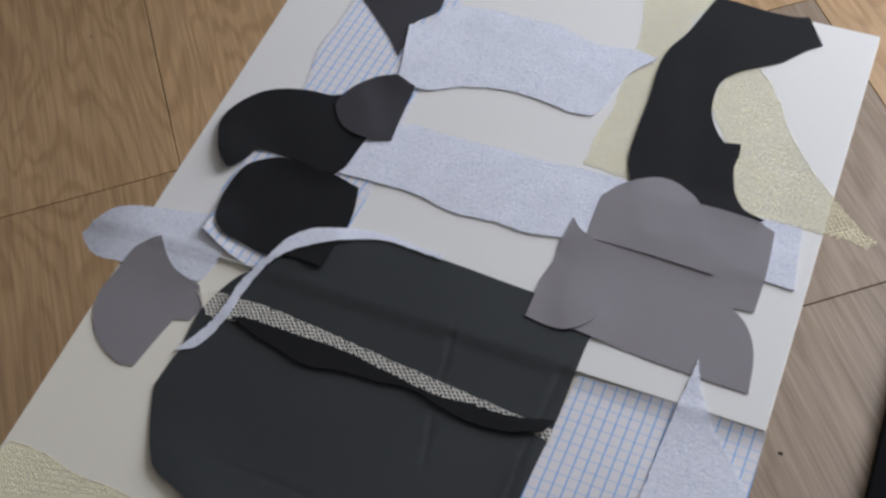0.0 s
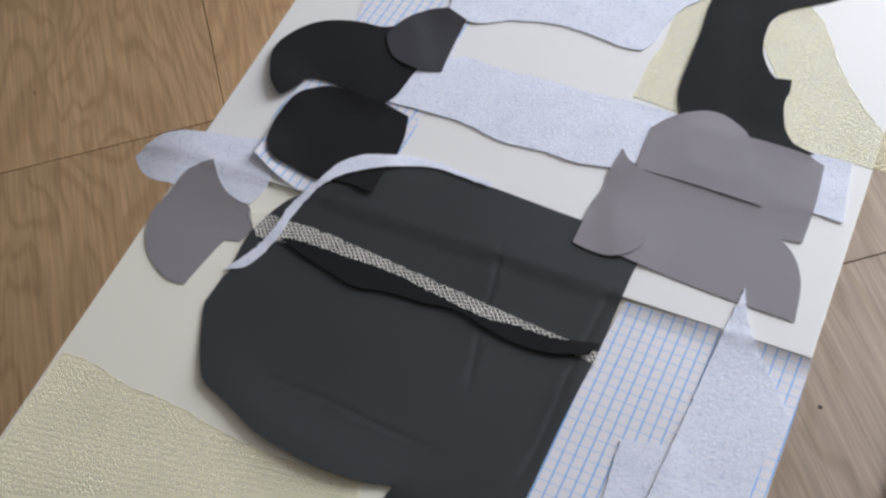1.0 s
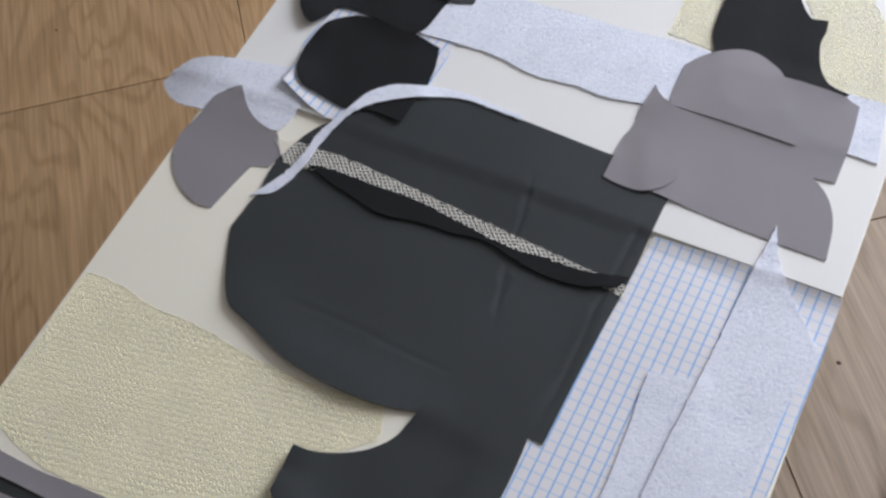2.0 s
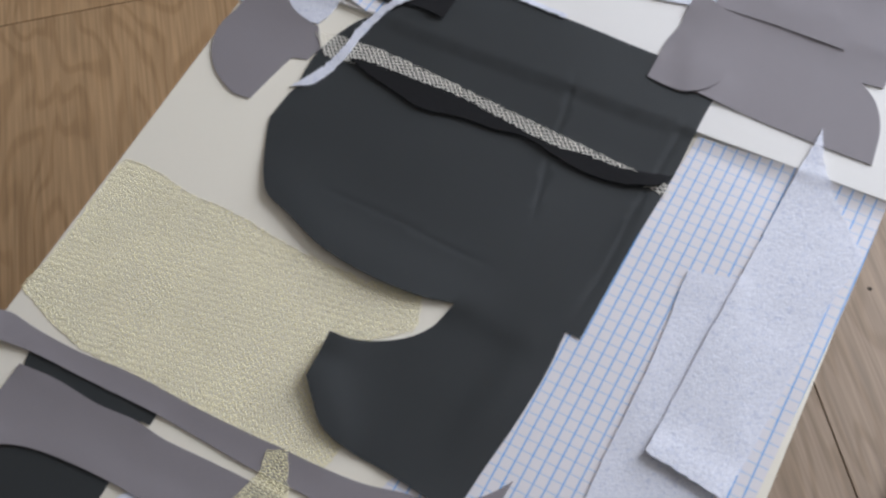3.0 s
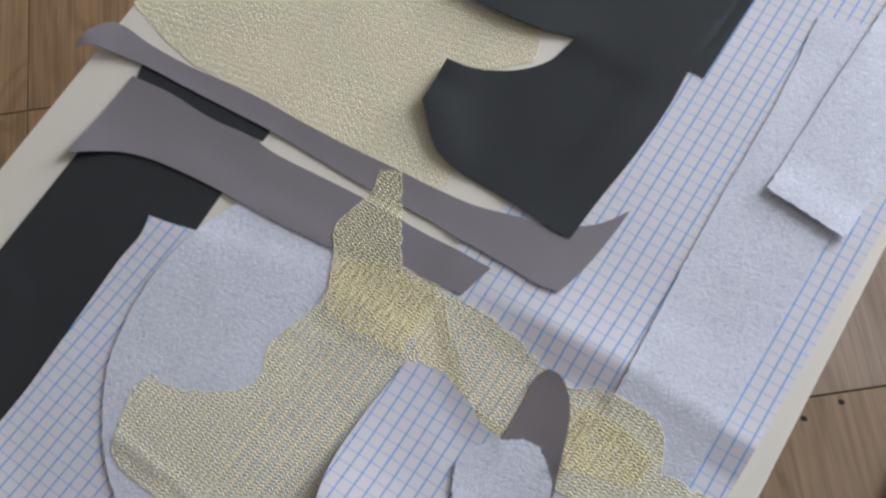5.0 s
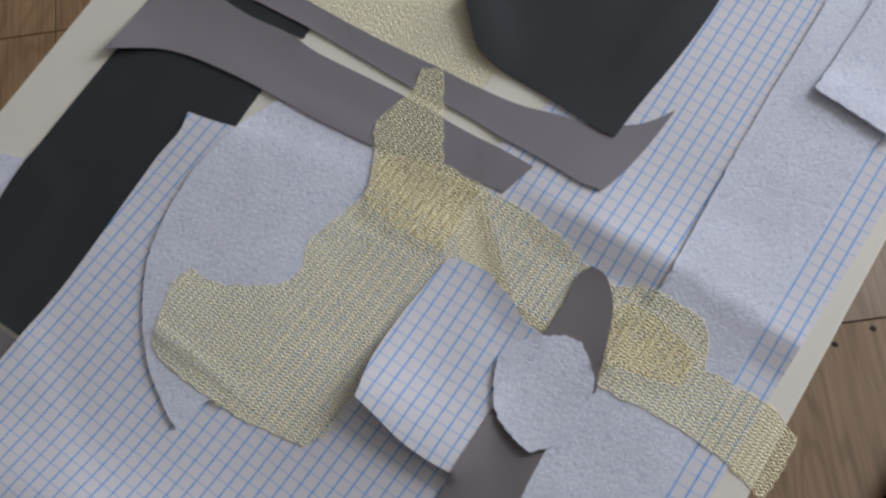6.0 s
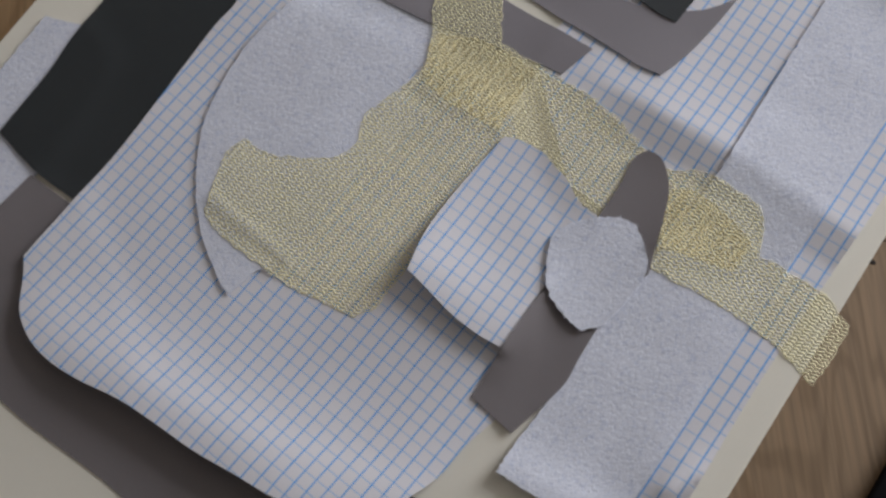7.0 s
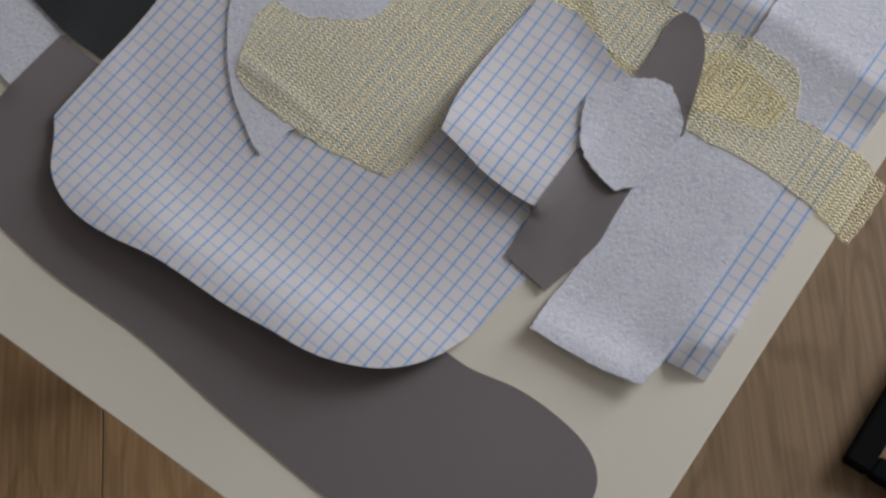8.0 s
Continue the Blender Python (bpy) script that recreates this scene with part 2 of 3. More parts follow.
def fuzz(thing, edge, heights, seed):
    """Loose fibres sticking out along a cut felt edge."""
    rng = np.random.default_rng(seed + 500)
    tang = np.roll(edge, -1, 0) - edge
    side = np.c_[tang[:, 1], -tang[:, 0]] / (np.hypot(tang[:, 0], tang[:, 1])[:, None] + 1e-9)
    if inside(edge, edge[:1] + side[:1] * 0.001)[0]:
        side = -side
    verts, faces = [], []
    for i in range(len(edge)):
        for _ in range(3):
            root = edge[i] + tang[i] * rng.random() - side[i] * 0.0006
            reach = 0.0006 + 0.0013 * rng.random() ** 2
            tip = root + side[i] * reach + tang[i] / (np.hypot(*tang[i]) + 1e-9) * rng.normal(0, 0.0007)
            wide = tang[i] / (np.hypot(*tang[i]) + 1e-9) * 0.00011
            z, k = heights[i] + rng.normal(0, 0.0003), len(verts)
            verts += [(*(root - wide), z), (*(root + wide), z), (*(tip + wide * 0.6), z + 0.0003), (*(tip - wide * 0.6), z + 0.0003)]
            faces.append((k, k + 1, k + 2, k + 3))
    part("edge_fibres", verts, faces, FELT, thing, "loose pale fibres along the cut edge")


def sheet(name, points, mat, thick, label, category, group="", lifts=(), reach=0.03, wave=0.0006, soft=3, turn=0.0, shift=(0, 0), rough=0.0, crease=None, folds=(), fine=0.007, seed=1, sag=0.0, square=1.0):
    """A cut-out sheet: a thin slab with its own outline, draped over what lies under it."""
    global heap
    edge = outline(points, 0.004 if not rough else 0.003, rough, seed)
    lo, hi = edge.min(0), edge.max(0)
    gx, gy = np.arange(lo[0], hi[0], fine), np.arange(lo[1], hi[1], fine)
    grid = np.stack(np.meshgrid(gx, gy, indexing="ij"), -1).reshape(-1, 2)
    grid += np.random.default_rng(seed).uniform(-0.2, 0.2, grid.shape) * fine
    grid = grid[inside(edge, grid)]
    if len(grid):
        far = np.min(np.hypot(grid[:, None, 0] - edge[None, :, 0], grid[:, None, 1] - edge[None, :, 1]), axis=1)
        grid = grid[far > fine * 0.45]
    folds = [(np.array(a) / 100, np.array(b) / 100, depth / 1000) for a, b, depth in folds]
    for a, b, depth in folds:
        along = (b - a) / np.hypot(*(b - a))
        side = np.array([-along[1], along[0]]) * 0.0022
        run = np.arange(0, np.hypot(*(b - a)), 0.004)[:, None]
        bent = 0.0012 * np.sin(run * 45)
        line = a + run * along + bent * side / 0.0022
        far = np.min(np.hypot(grid[:, None, 0] - line[None, :, 0], grid[:, None, 1] - line[None, :, 1]), axis=1)
        grid = np.concatenate([grid[far > 0.0045], line, line + side, line - side])
    pts = np.concatenate([edge, grid])
    from_cdt = geometry.delaunay_2d_cdt([Vector(p) for p in pts], [(i, (i + 1) % len(edge)) for i in range(len(edge))], [], 1, 1e-6)
    flat = np.array([tuple(v) for v in from_cdt[0]])
    tris = [tuple(f) for f in from_cdt[2]]
    z = resting(flat, soft, lifts, reach, wave, seed, crease)
    z += folded(flat, folds)
    if sag:
        over = np.maximum(np.maximum(flat[:, 0], -WIDE - flat[:, 0]), 0)
        z -= sag * over**1.5
    n = len(flat)
    top = np.c_[flat, TABLE + z + thick]
    low = np.c_[flat, TABLE + z]
    count = {}
    for f in tris:
        for a, b in ((f[0], f[1]), (f[1], f[2]), (f[2], f[0])):
            count[(a, b)] = 1
    rim = [(a, b) for a, b in count if (b, a) not in count]
    up = np.cross(top[tris[0][1]] - top[tris[0][0]], top[tris[0][2]] - top[tris[0][0]])[2] > 0
    tris = tris if up else [f[::-1] for f in tris]
    rim = rim if up else [(b, a) for a, b in rim]
    faces = tris + [tuple(i + n for i in f[::-1]) for f in tris] + [(b, a, a + n, b + n) for a, b in rim]
    c, s = math.cos(radians(turn)), math.sin(radians(turn))
    uv = np.c_[c * flat[:, 0] + s * flat[:, 1] - shift[0], -s * flat[:, 0] + c * flat[:, 1] - shift[1]] * 100 / square
    ob = part(name, np.concatenate([top, low]), faces, mat, None, "", True, np.concatenate([uv, uv]))
    ob.data.set_sharp_from_angle(angle=radians(50))
    tagged(ob, label, category, group)
    if mat is FELT:
        droop = sag * np.maximum(np.maximum(edge[:, 0], -WIDE - edge[:, 0]), 0) ** 1.5
        fuzz(ob, edge, TABLE + resting(edge, soft, lifts, reach, wave, seed, crease) + thick * 0.5 - droop, seed)
    mask = inside(edge, CENTRES)
    zz = resting(CENTRES[mask], soft, lifts, reach, wave, seed, crease) + folded(CENTRES[mask], folds) + thick
    field = heap.reshape(-1).copy()
    field[mask] = np.maximum(field[mask], zz)
    heap = field.reshape(NX, NY)
    return ob


def net(name, points, label, turn=0.0, pitch=0.0028, length=0.0056, yarn=0.00052, seed=3, sag=0.0, mat=None, slip_mean=0.25, furrow=None, swing=0.58):
    """Open cream netting: waved yarns whose crests meet those of the next, draped over what lies under them."""
    global heap
    edge = outline(points, 0.004, 0.0006, seed)
    c, s = math.cos(radians(turn)), math.sin(radians(turn))
    rot = np.array([[c, s], [-s, c]])
    local = edge @ rot.T
    lo, hi = local.min(0), local.max(0)
    rng = np.random.default_rng(seed)
    step = length / 8
    us = np.arange(lo[0] - 0.002, hi[0] + 0.002, step)
    verts, faces, base = [], [], 0
    field = np.maximum(blurred(widest(heap, 1), 2), widest(heap, 1)) + yarn * 0.35
    for r, v0 in enumerate(np.arange(lo[1], hi[1] + pitch, pitch)):
        drift = np.array([noise.noise((u * 30, v0 * 30, seed)) for u in us])
        slip = np.array([noise.noise((u * 22, v0 * 55, seed + 9.5)) for u in us])
        phase = 2 * np.pi * us / length + (np.pi * (slip_mean + 0.32 * slip) if r % 2 else 0) + 0.9 * drift
        v = v0 + 0.0007 * drift + (swing * pitch) * np.tanh(1.3 * np.sin(phase)) + rng.normal(0, 0.0001, len(us))
        u = us + 0.0005 * np.sin(2 * phase)
        p = np.c_[u, v] @ rot
        ok = inside(edge, p)
        z = sample(field, p) + 0.00012 * np.cos(2 * phase)
        if furrow:
            (ax, ay), (bx, by), rise = furrow
            way = np.array([bx - ax, by - ay]) / math.dist((ax, ay), (bx, by))
            off = p - np.array([ax, ay]) / 100
            run, aside = off @ way * 100 / math.dist((ax, ay), (bx, by)), off @ np.array([-way[1], way[0]])
            z += rise * np.exp(-((aside / 0.004) ** 2)) * np.clip(1 - run, 0, 1)
        if sag:
            z -= sag * np.maximum(np.maximum(p[:, 0], -WIDE - p[:, 0]), 0) ** 1.5
        tang = np.gradient(p, axis=0)
        side = np.c_[-tang[:, 1], tang[:, 0]] / (np.hypot(tang[:, 0], tang[:, 1])[:, None] + 1e-12)
        w = yarn * (1 + 0.15 * rng.normal(0, 1, len(us)))
        idx = np.flatnonzero(np.diff(np.r_[0, ok.astype(int), 0]))
        for a, b in zip(idx[::2], idx[1::2]):
            if b - a < 3:
                continue
            q, sd, zz, ww = p[a:b], side[a:b], z[a:b] + TABLE, w[a:b, None]
            ring = [np.c_[q + sd * ww, zz], np.c_[q, zz + np.minimum(ww[:, 0] * 0.35, 0.0003)], np.c_[q - sd * ww, zz], np.c_[q, zz - ww[:, 0] * 0.3]]
            block_ = np.stack(ring, 1).reshape(-1, 3)
            k = b - a
            i = np.arange(k - 1)[:, None] * 4 + base
            for j in range(4):
                j2 = (j + 1) % 4
                faces.append(np.concatenate([i + j, i + 4 + j, i + 4 + j2, i + j2], 1))
            verts.append(block_)
            base += 4 * k
    verts, faces = np.concatenate(verts), np.concatenate(faces)
    thing = new(name)
    tagged(thing, label, "netting", "cream netting cut-outs")
    me = bpy.data.meshes.new("yarn")
    me.vertices.add(len(verts))
    me.vertices.foreach_set("co", verts.ravel())
    me.loops.add(4 * len(faces))
    me.loops.foreach_set("vertex_index", faces.ravel().astype(np.int32))
    me.polygons.add(len(faces))
    me.polygons.foreach_set("loop_start", np.arange(len(faces), dtype=np.int32) * 4)
    me.polygons.foreach_set("use_smooth", np.ones(len(faces), bool))
    me.update(calc_edges=True)
    me.materials.append(mat or CREAM)
    yarns = new("yarn", me)
    mid = verts.mean(0)
    thing.location = (mid[0], mid[1], TABLE)
    yarns.parent = thing
    yarns.matrix_parent_inverse = Matrix.Translation((-mid[0], -mid[1], -TABLE))
    tagged(yarns, kind="stuff")
    tang = np.roll(edge, -1, 0) - np.roll(edge, 1, 0)
    side = np.c_[-tang[:, 1], tang[:, 0]] / (np.hypot(tang[:, 0], tang[:, 1])[:, None] + 1e-9) * yarn * 0.5
    z = sample(field, edge) + TABLE - sag * np.maximum(np.maximum(edge[:, 0], -WIDE - edge[:, 0]), 0) ** 1.5
    k = len(edge)
    ring = np.stack([np.c_[edge + side, z], np.c_[edge, z + yarn * 0.6], np.c_[edge - side, z], np.c_[edge, z - yarn * 0.4]], 1).reshape(-1, 3)
    loop = [(4 * i + j, 4 * ((i + 1) % k) + j, 4 * ((i + 1) % k) + (j + 1) % 4, 4 * i + (j + 1) % 4) for i in range(k) for j in range(4)]
    border = part("border_yarn", ring, loop, mat or CREAM, thing, "", True)
    border.matrix_parent_inverse = yarns.matrix_parent_inverse
    mask = inside(edge, CENTRES)
    flat = heap.reshape(-1).copy()
    flat[mask] = sample(field, CENTRES[mask]) + yarn
    heap = flat.reshape(NX, NY)
    return thing


# ---- room ----
block("ceiling", (-2.9, -1.9, 2.5), (2.2, 3.0, 2.6), PLASTER)
block("wall_south", (-2.9, -2.0, 0), (2.2, -1.9, 2.5), PLASTER)
block("wall_west", (-3.0, -2.0, 0), (-2.9, 3.1, 2.5), PLASTER)
block("wall_east", (2.2, -2.0, 0), (2.3, 3.1, 2.5), PLASTER)
wall = new("wall_north")
for lo, hi in (((-2.9, 3.0, 0), (2.2, 3.1, 0.85)), ((-2.9, 3.0, 2.35), (2.2, 3.1, 2.5)), ((-2.9, 3.0, 0.85), (0.1, 3.1, 2.35)), ((1.7, 3.0, 0.85), (2.2, 3.1, 2.35))):
    block("wall_panel", lo, hi, PLASTER, wall)
for ob in ("ceiling", "wall_south", "wall_west", "wall_east", "wall_north"):
    tagged(bpy.data.objects[ob], kind="structure")

# floor of square oak-look tiles, laid askew to the table
TILE, ASKEW = 0.592, -51.4
floor = block("floor", (-2.9, -1.9, -0.1), (2.2, 3.0, -0.0035), SUBFLOOR)
tagged(floor, "floor of square oak-look tiles with dark joints", "floor", kind="structure")
TURNED = Matrix.Rotation(radians(ASKEW), 4, "Z")
OFF_A = -0.594


ROOM_SIDES = (lambda v: v.x > 2.2, lambda v: v.x < -2.9, lambda v: v.y > 3.0, lambda v: v.y < -1.9)


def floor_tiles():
    """Honey oak tiles; greyed and brown tones paint in dim light and shade."""
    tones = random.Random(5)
    joints = (-4.046, -3.454, -2.862, -2.270, -1.678, -1.086, -0.494, 0.082, 0.698, 1.261, 1.853, 2.445, 3.037, 3.629, 4.221)
    for low, high in zip(joints, joints[1:]):
        bm = bmesh.new()
        bmesh.ops.create_cube(bm, size=1)
        for v in bm.verts:
            v.co = (v.co.x * (TILE - 0.0018), v.co.y * (high - low - 0.0018), (v.co.z - 0.5) * 0.0035)
        bmesh.ops.bevel(bm, geom=[e for e in bm.edges if all(v.co.z > -0.001 for v in e.verts)], offset=0.0008, segments=1, affect="EDGES")
        me = bpy.data.meshes.new("tile")
        bm.to_mesh(me)
        bm.free()
        me.materials.append(WOOD)
        for i in range(-9, 10):
            c = TURNED @ Vector((OFF_A + (i + 0.5) * TILE, (low + high) / 2, 0))
            at = Matrix.Translation(c) @ TURNED
            corners = [at @ Vector(v) for v in ((-0.3, -0.3, 0), (0.3, -0.3, 0), (-0.3, 0.3, 0), (0.3, 0.3, 0))]
            if any(f(v) for f in ROOM_SIDES for v in corners):
                cut = bmesh.new()
                cut.from_mesh(me)
                for place, way in (((2.2, 0, 0), (1, 0, 0)), ((-2.9, 0, 0), (-1, 0, 0)), ((0, 3.0, 0), (0, 1, 0)), ((0, -1.9, 0), (0, -1, 0))):
                    bmesh.ops.bisect_plane(cut, geom=cut.verts[:] + cut.edges[:] + cut.faces[:], plane_co=at.inverted() @ Vector(place), plane_no=TURNED.inverted() @ Vector(way), clear_outer=True)
                if len(cut.faces) < 1:
                    cut.free()
                    continue
                mine = bpy.data.meshes.new("tile")
                cut.to_mesh(mine)
                cut.free()
                mine.materials.append(WOOD)
            else:
                mine = me
            # Random tone far off; near the table it follows the shade painted in.
            tone = tones.choice((WOOD, WOOD, DIMMED_OAK, SHADED_OAK))
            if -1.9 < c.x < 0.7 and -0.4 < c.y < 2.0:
                tone = WOOD if c.x < -0.45 or c.y < 0.2 else SHADED_OAK if c.y < 0.6 else DIMMED_OAK
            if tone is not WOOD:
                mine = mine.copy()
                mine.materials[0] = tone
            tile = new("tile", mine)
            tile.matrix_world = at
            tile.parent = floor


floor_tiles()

# ---- table ----
table = new("table")
table.location = (-WIDE / 2, LONG / 2, 0)
tagged(table, "long white table covered with paper, felt and netting cut-outs", "table")
back = Matrix.Translation(-table.location)
pieces = [block("tabletop", (-WIDE + 0.001, 0.0005, TABLE - 0.022), (-0.001, LONG - 0.001, TABLE), WHITE, table, "smooth white laminate tabletop", 0.0007)]
for x in (-WIDE + 0.05, -0.05):
    for y in (0.06, LONG - 0.06):
        pieces.append(block("leg", (x - 0.02, y - 0.02, 0), (x + 0.02, y + 0.02, TABLE - 0.022), EDGE, table, "", 0.002))
for p in pieces:
    p.matrix_parent_inverse = back

# thin white board lying on the upper part of the table
BOARD_Y, BOARD = 0.952, 0.004
board = block("white_board", (-WIDE + 0.0015, BOARD_Y, TABLE + 0.0002), (-0.0015, LONG - 0.0015, TABLE + BOARD), BOARD_WHITE, None, "", 0.0005)
tagged(board, "thin white board lying flat on the table", "board")
heap[:, int((BOARD_Y - Y0) / CELL) :] = BOARD

BAR_X, BAR_Y = 0.159, 0.394
# black steel frame lying on the floor beside the table
rack = new("steel_frame")
rack.location = (BAR_X + 0.2, BAR_Y + 0.75, 0)
tagged(rack, "black steel frame lying on the wooden floor", "frame")
bars = [("rail", (BAR_X, BAR_Y, 0), (BAR_X + 0.03, BAR_Y + 1.5, 0.03)), ("rail", (BAR_X + 0.40, BAR_Y, 0), (BAR_X + 0.43, BAR_Y + 1.5, 0.03)),
        ("crossbar", (BAR_X + 0.031, BAR_Y, 0), (BAR_X + 0.399, BAR_Y + 0.024, 0.028)), ("crossbar", (BAR_X + 0.031, BAR_Y + 1.476, 0), (BAR_X + 0.399, BAR_Y + 1.5, 0.028))]
for name, lo, hi in bars:
    block(name, lo, hi, STEEL, rack, "", 0.002).matrix_parent_inverse = Matrix.Translation(-rack.location)

# ---- outlines of the cut-outs, in cm from the table's corner ----
YELLOW_LEFT = [(-25.5, 143.2, 1), (-16.9, 146, 1), (-19.5, 137.1), (-15.6, 117.6, 1), (-19.3, 117.2, 1), (-21.6, 117.6), (-24.1, 117.7, 1),
    (-24.1, 122.3), (-23.6, 125.7), (-23.9, 131.3), (-24, 136.5)]
YELLOW_RIGHT = [(-14.1, 132.1), (-13.2, 134.3), (-11.5, 135.7), (-9.2, 133.8), (-5.7, 127.8), (-2.6, 124), (-0.2, 121.6), (2.8, 119.4),
    (4.8, 118.7, 1), (4.1, 117.4, 1), (2.2, 117.4), (-0.2, 117), (-3.2, 117.1), (-6.1, 116.8, 1), (-8.2, 115.2, 1), (-10.9, 119.3, 1),
    (-10.5, 123.9, 1), (-11.5, 125.1), (-12.6, 126.6), (-14, 128.9)]
LEAF_FELT = [(-69.2, 93.7, 1), (-68.5, 95.6), (-67.1, 97.3), (-64.4, 98.1), (-61.3, 98.6), (-56.6, 99.5, 1), (-55.1, 97.8), (-53.9, 96.1, 1),
    (-54, 93.8), (-54.6, 92.1, 1), (-56.2, 92.1), (-58.1, 92.8, 1), (-60.8, 91.8, 1), (-62.9, 91.6), (-66, 91.6), (-68, 92.6)]
GRID_UPPER = [(-55.9, 132.2, 1), (-56, 127.7), (-56.5, 123.5), (-55.6, 118.1), (-56.2, 113.8, 1), (-57.3, 108.1, 1), (-57.1, 106.7),
    (-57.6, 103, 1), (-56.7, 98.8, 1), (-56.7, 97.4, 1), (-53.8, 96.1), (-50.8, 95.2, 1), (-47.5, 96.4, 1), (-44.8, 98.4, 1), (-43.2, 102.5, 1),
    (-43.1, 108), (-43.3, 114.2), (-43.8, 121.3), (-43.6, 127.3), (-44.1, 136, 1)]
LIFT_GRID_UPPER = [(-56.7, 97.4, 5), (-53.8, 96.1, 2)]
STRIP_MID = [(-42.2, 116.9, 1), (-38, 116.6), (-33.6, 116.7), (-28.2, 116.7), (-23.5, 117), (-19.1, 116.9, 1), (-11.4, 116.8), (-2.1, 116.9, 1),
    (-1.2, 109.9, 1), (-4, 110, 1), (-12.1, 109.6), (-23.7, 108.3, 1), (-26.7, 107.8), (-30.3, 108), (-34.3, 107.7), (-38.3, 108.5), (-42.1, 108.6),
    (-47, 108.4, 1), (-46.7, 111.2), (-46.6, 113.2, 1), (-43.9, 115.7)]
SEAHORSE = [(-17.7, 144.2, 1), (-15.2, 144.2), (-12, 143.9), (-9, 144), (-7.7, 144.4, 1), (-5.5, 140.8, 1), (-6.8, 139.7), (-8.2, 138),
    (-8.9, 137.2), (-10.9, 135.8), (-12.7, 134.5), (-14, 132.8), (-14.3, 130.7), (-13.9, 128), (-12.8, 125.9), (-11.7, 124.7, 1), (-10.1, 125, 1),
    (-9.9, 123.5), (-10, 122), (-9.5, 120), (-8.8, 118.4), (-7.6, 117.1), (-5.7, 116.6, 1), (-6.3, 116.1, 1), (-9.6, 116.2), (-12.1, 116.4, 1),
    (-11, 112.6, 1), (-15.3, 111.1, 1), (-19, 116.9, 1), (-20.1, 119.7), (-20.4, 123.8), (-20.5, 128.2), (-20.8, 132.2), (-20.5, 135.3),
    (-19.4, 137.9), (-18.5, 141.2)]
TRI_TOP = [(-55.3, 132.2, 1), (-46.2, 135.2, 1), (-46.1, 132.6), (-47.9, 130.2), (-47.6, 127.2), (-47.7, 125.1, 1), (-50.1, 127.7)]
STRIP_UPPER = [(-48.3, 129.7, 1), (-46.5, 130.5, 1), (-45.4, 133.4, 1), (-43.1, 134.4), (-39.9, 134.8), (-36.6, 134.8), (-32.7, 134.8),
    (-29.8, 133.9), (-27.1, 133.5), (-24.2, 134), (-21.2, 133.4, 1), (-23.2, 130.9), (-24.1, 128.1), (-24.5, 125.6), (-25.2, 123.9, 1),
    (-27.5, 123.6), (-30.8, 124.1), (-34.6, 124.3), (-39.4, 123.3), (-42.6, 121.7), (-46.2, 121.3, 1), (-47.1, 125)]
ELEPHANT = [(-61.8, 110.4), (-61.6, 112.6), (-59.9, 115.3), (-57.6, 116.8), (-54.6, 117.5), (-52, 117.7), (-49.4, 119.2, 1), (-45.9, 114.5, 1),
    (-46.3, 112.4, 1), (-46.7, 109.2), (-47.4, 108, 1), (-49, 107.9), (-51.5, 108.4), (-54.2, 108.6), (-56.4, 108.4), (-56.7, 107.1),
    (-57.9, 105.2), (-59.7, 106.4), (-60.8, 108.1)]
PETAL = [(-46.6, 122.5, 1), (-44.1, 121.5, 1), (-44, 118.2), (-43.6, 113.9, 1), (-46, 113.3), (-48.9, 113.9), (-50.5, 115.4), (-51.2, 117),
    (-50.3, 119.7), (-48.5, 121.7)]
LEAF_GREY = [(-60.5, 95.5, 1), (-58.9, 93.7), (-57.4, 92.6), (-55.9, 92.1), (-54.3, 91.8, 1), (-52.8, 89.6, 1), (-53.3, 88, 1), (-54.8, 87.6, 1),
    (-55.2, 85.8), (-55.9, 81.8, 1), (-57.7, 81.7), (-59.9, 82.7), (-61.6, 84.1), (-62.8, 86), (-63.3, 88.2), (-62.8, 90.8), (-62.5, 93.2),
    (-61.8, 94.3)]
YELLOW_SQUARE = [(-62.9, 71.2, 1), (-59.8, 71.3), (-55, 70.5), (-50.1, 70.5), (-45, 69.8), (-41.5, 69.6, 1), (-37, 69.6, 1), (-31.6, 70.5, 1),
    (-31, 68.6), (-30.8, 67.2, 1), (-34.1, 64.5, 1), (-34.7, 60.1, 1), (-31.1, 56.4, 1), (-31.3, 53.7, 1), (-33.4, 53.5), (-36, 53.4),
    (-40.8, 53.4), (-46.4, 53.4), (-51.7, 53.6), (-55.3, 53.8), (-59, 54.7), (-62.7, 56, 1), (-63.5, 56.4, 1), (-62.9, 60), (-62.9, 66)]
GRID_SHEET = [(-16.9, 94.8, 1), (-8.3, 95.1), (-0, 95, 1), (-0.1, 83.4), (-1.1, 60.4), (-2.1, 36.8), (-2.1, 26.6, 1), (-2.1, 23.6, 1),
    (-5.0, 23.2, 1), (-10.6, 39.1, 1), (-20.3, 40, 1), (-26.9, 46.4, 1), (-27.7, 50.1, 1), (-26.3, 55.2, 1), (-23, 58.4, 1),
    (-21.9, 71.1, 1), (-17.4, 89.7, 1)]
FELT_SMALL = [(-61.6, 30.2, 1), (-58.3, 31.2, 1), (-54.7, 30.3, 1), (-53.3, 21.4, 1), (-53.5, 19.9, 1), (-53.8, 14.4, 1), (-59, 15.3, 1),
    (-61.5, 24.8, 1)]
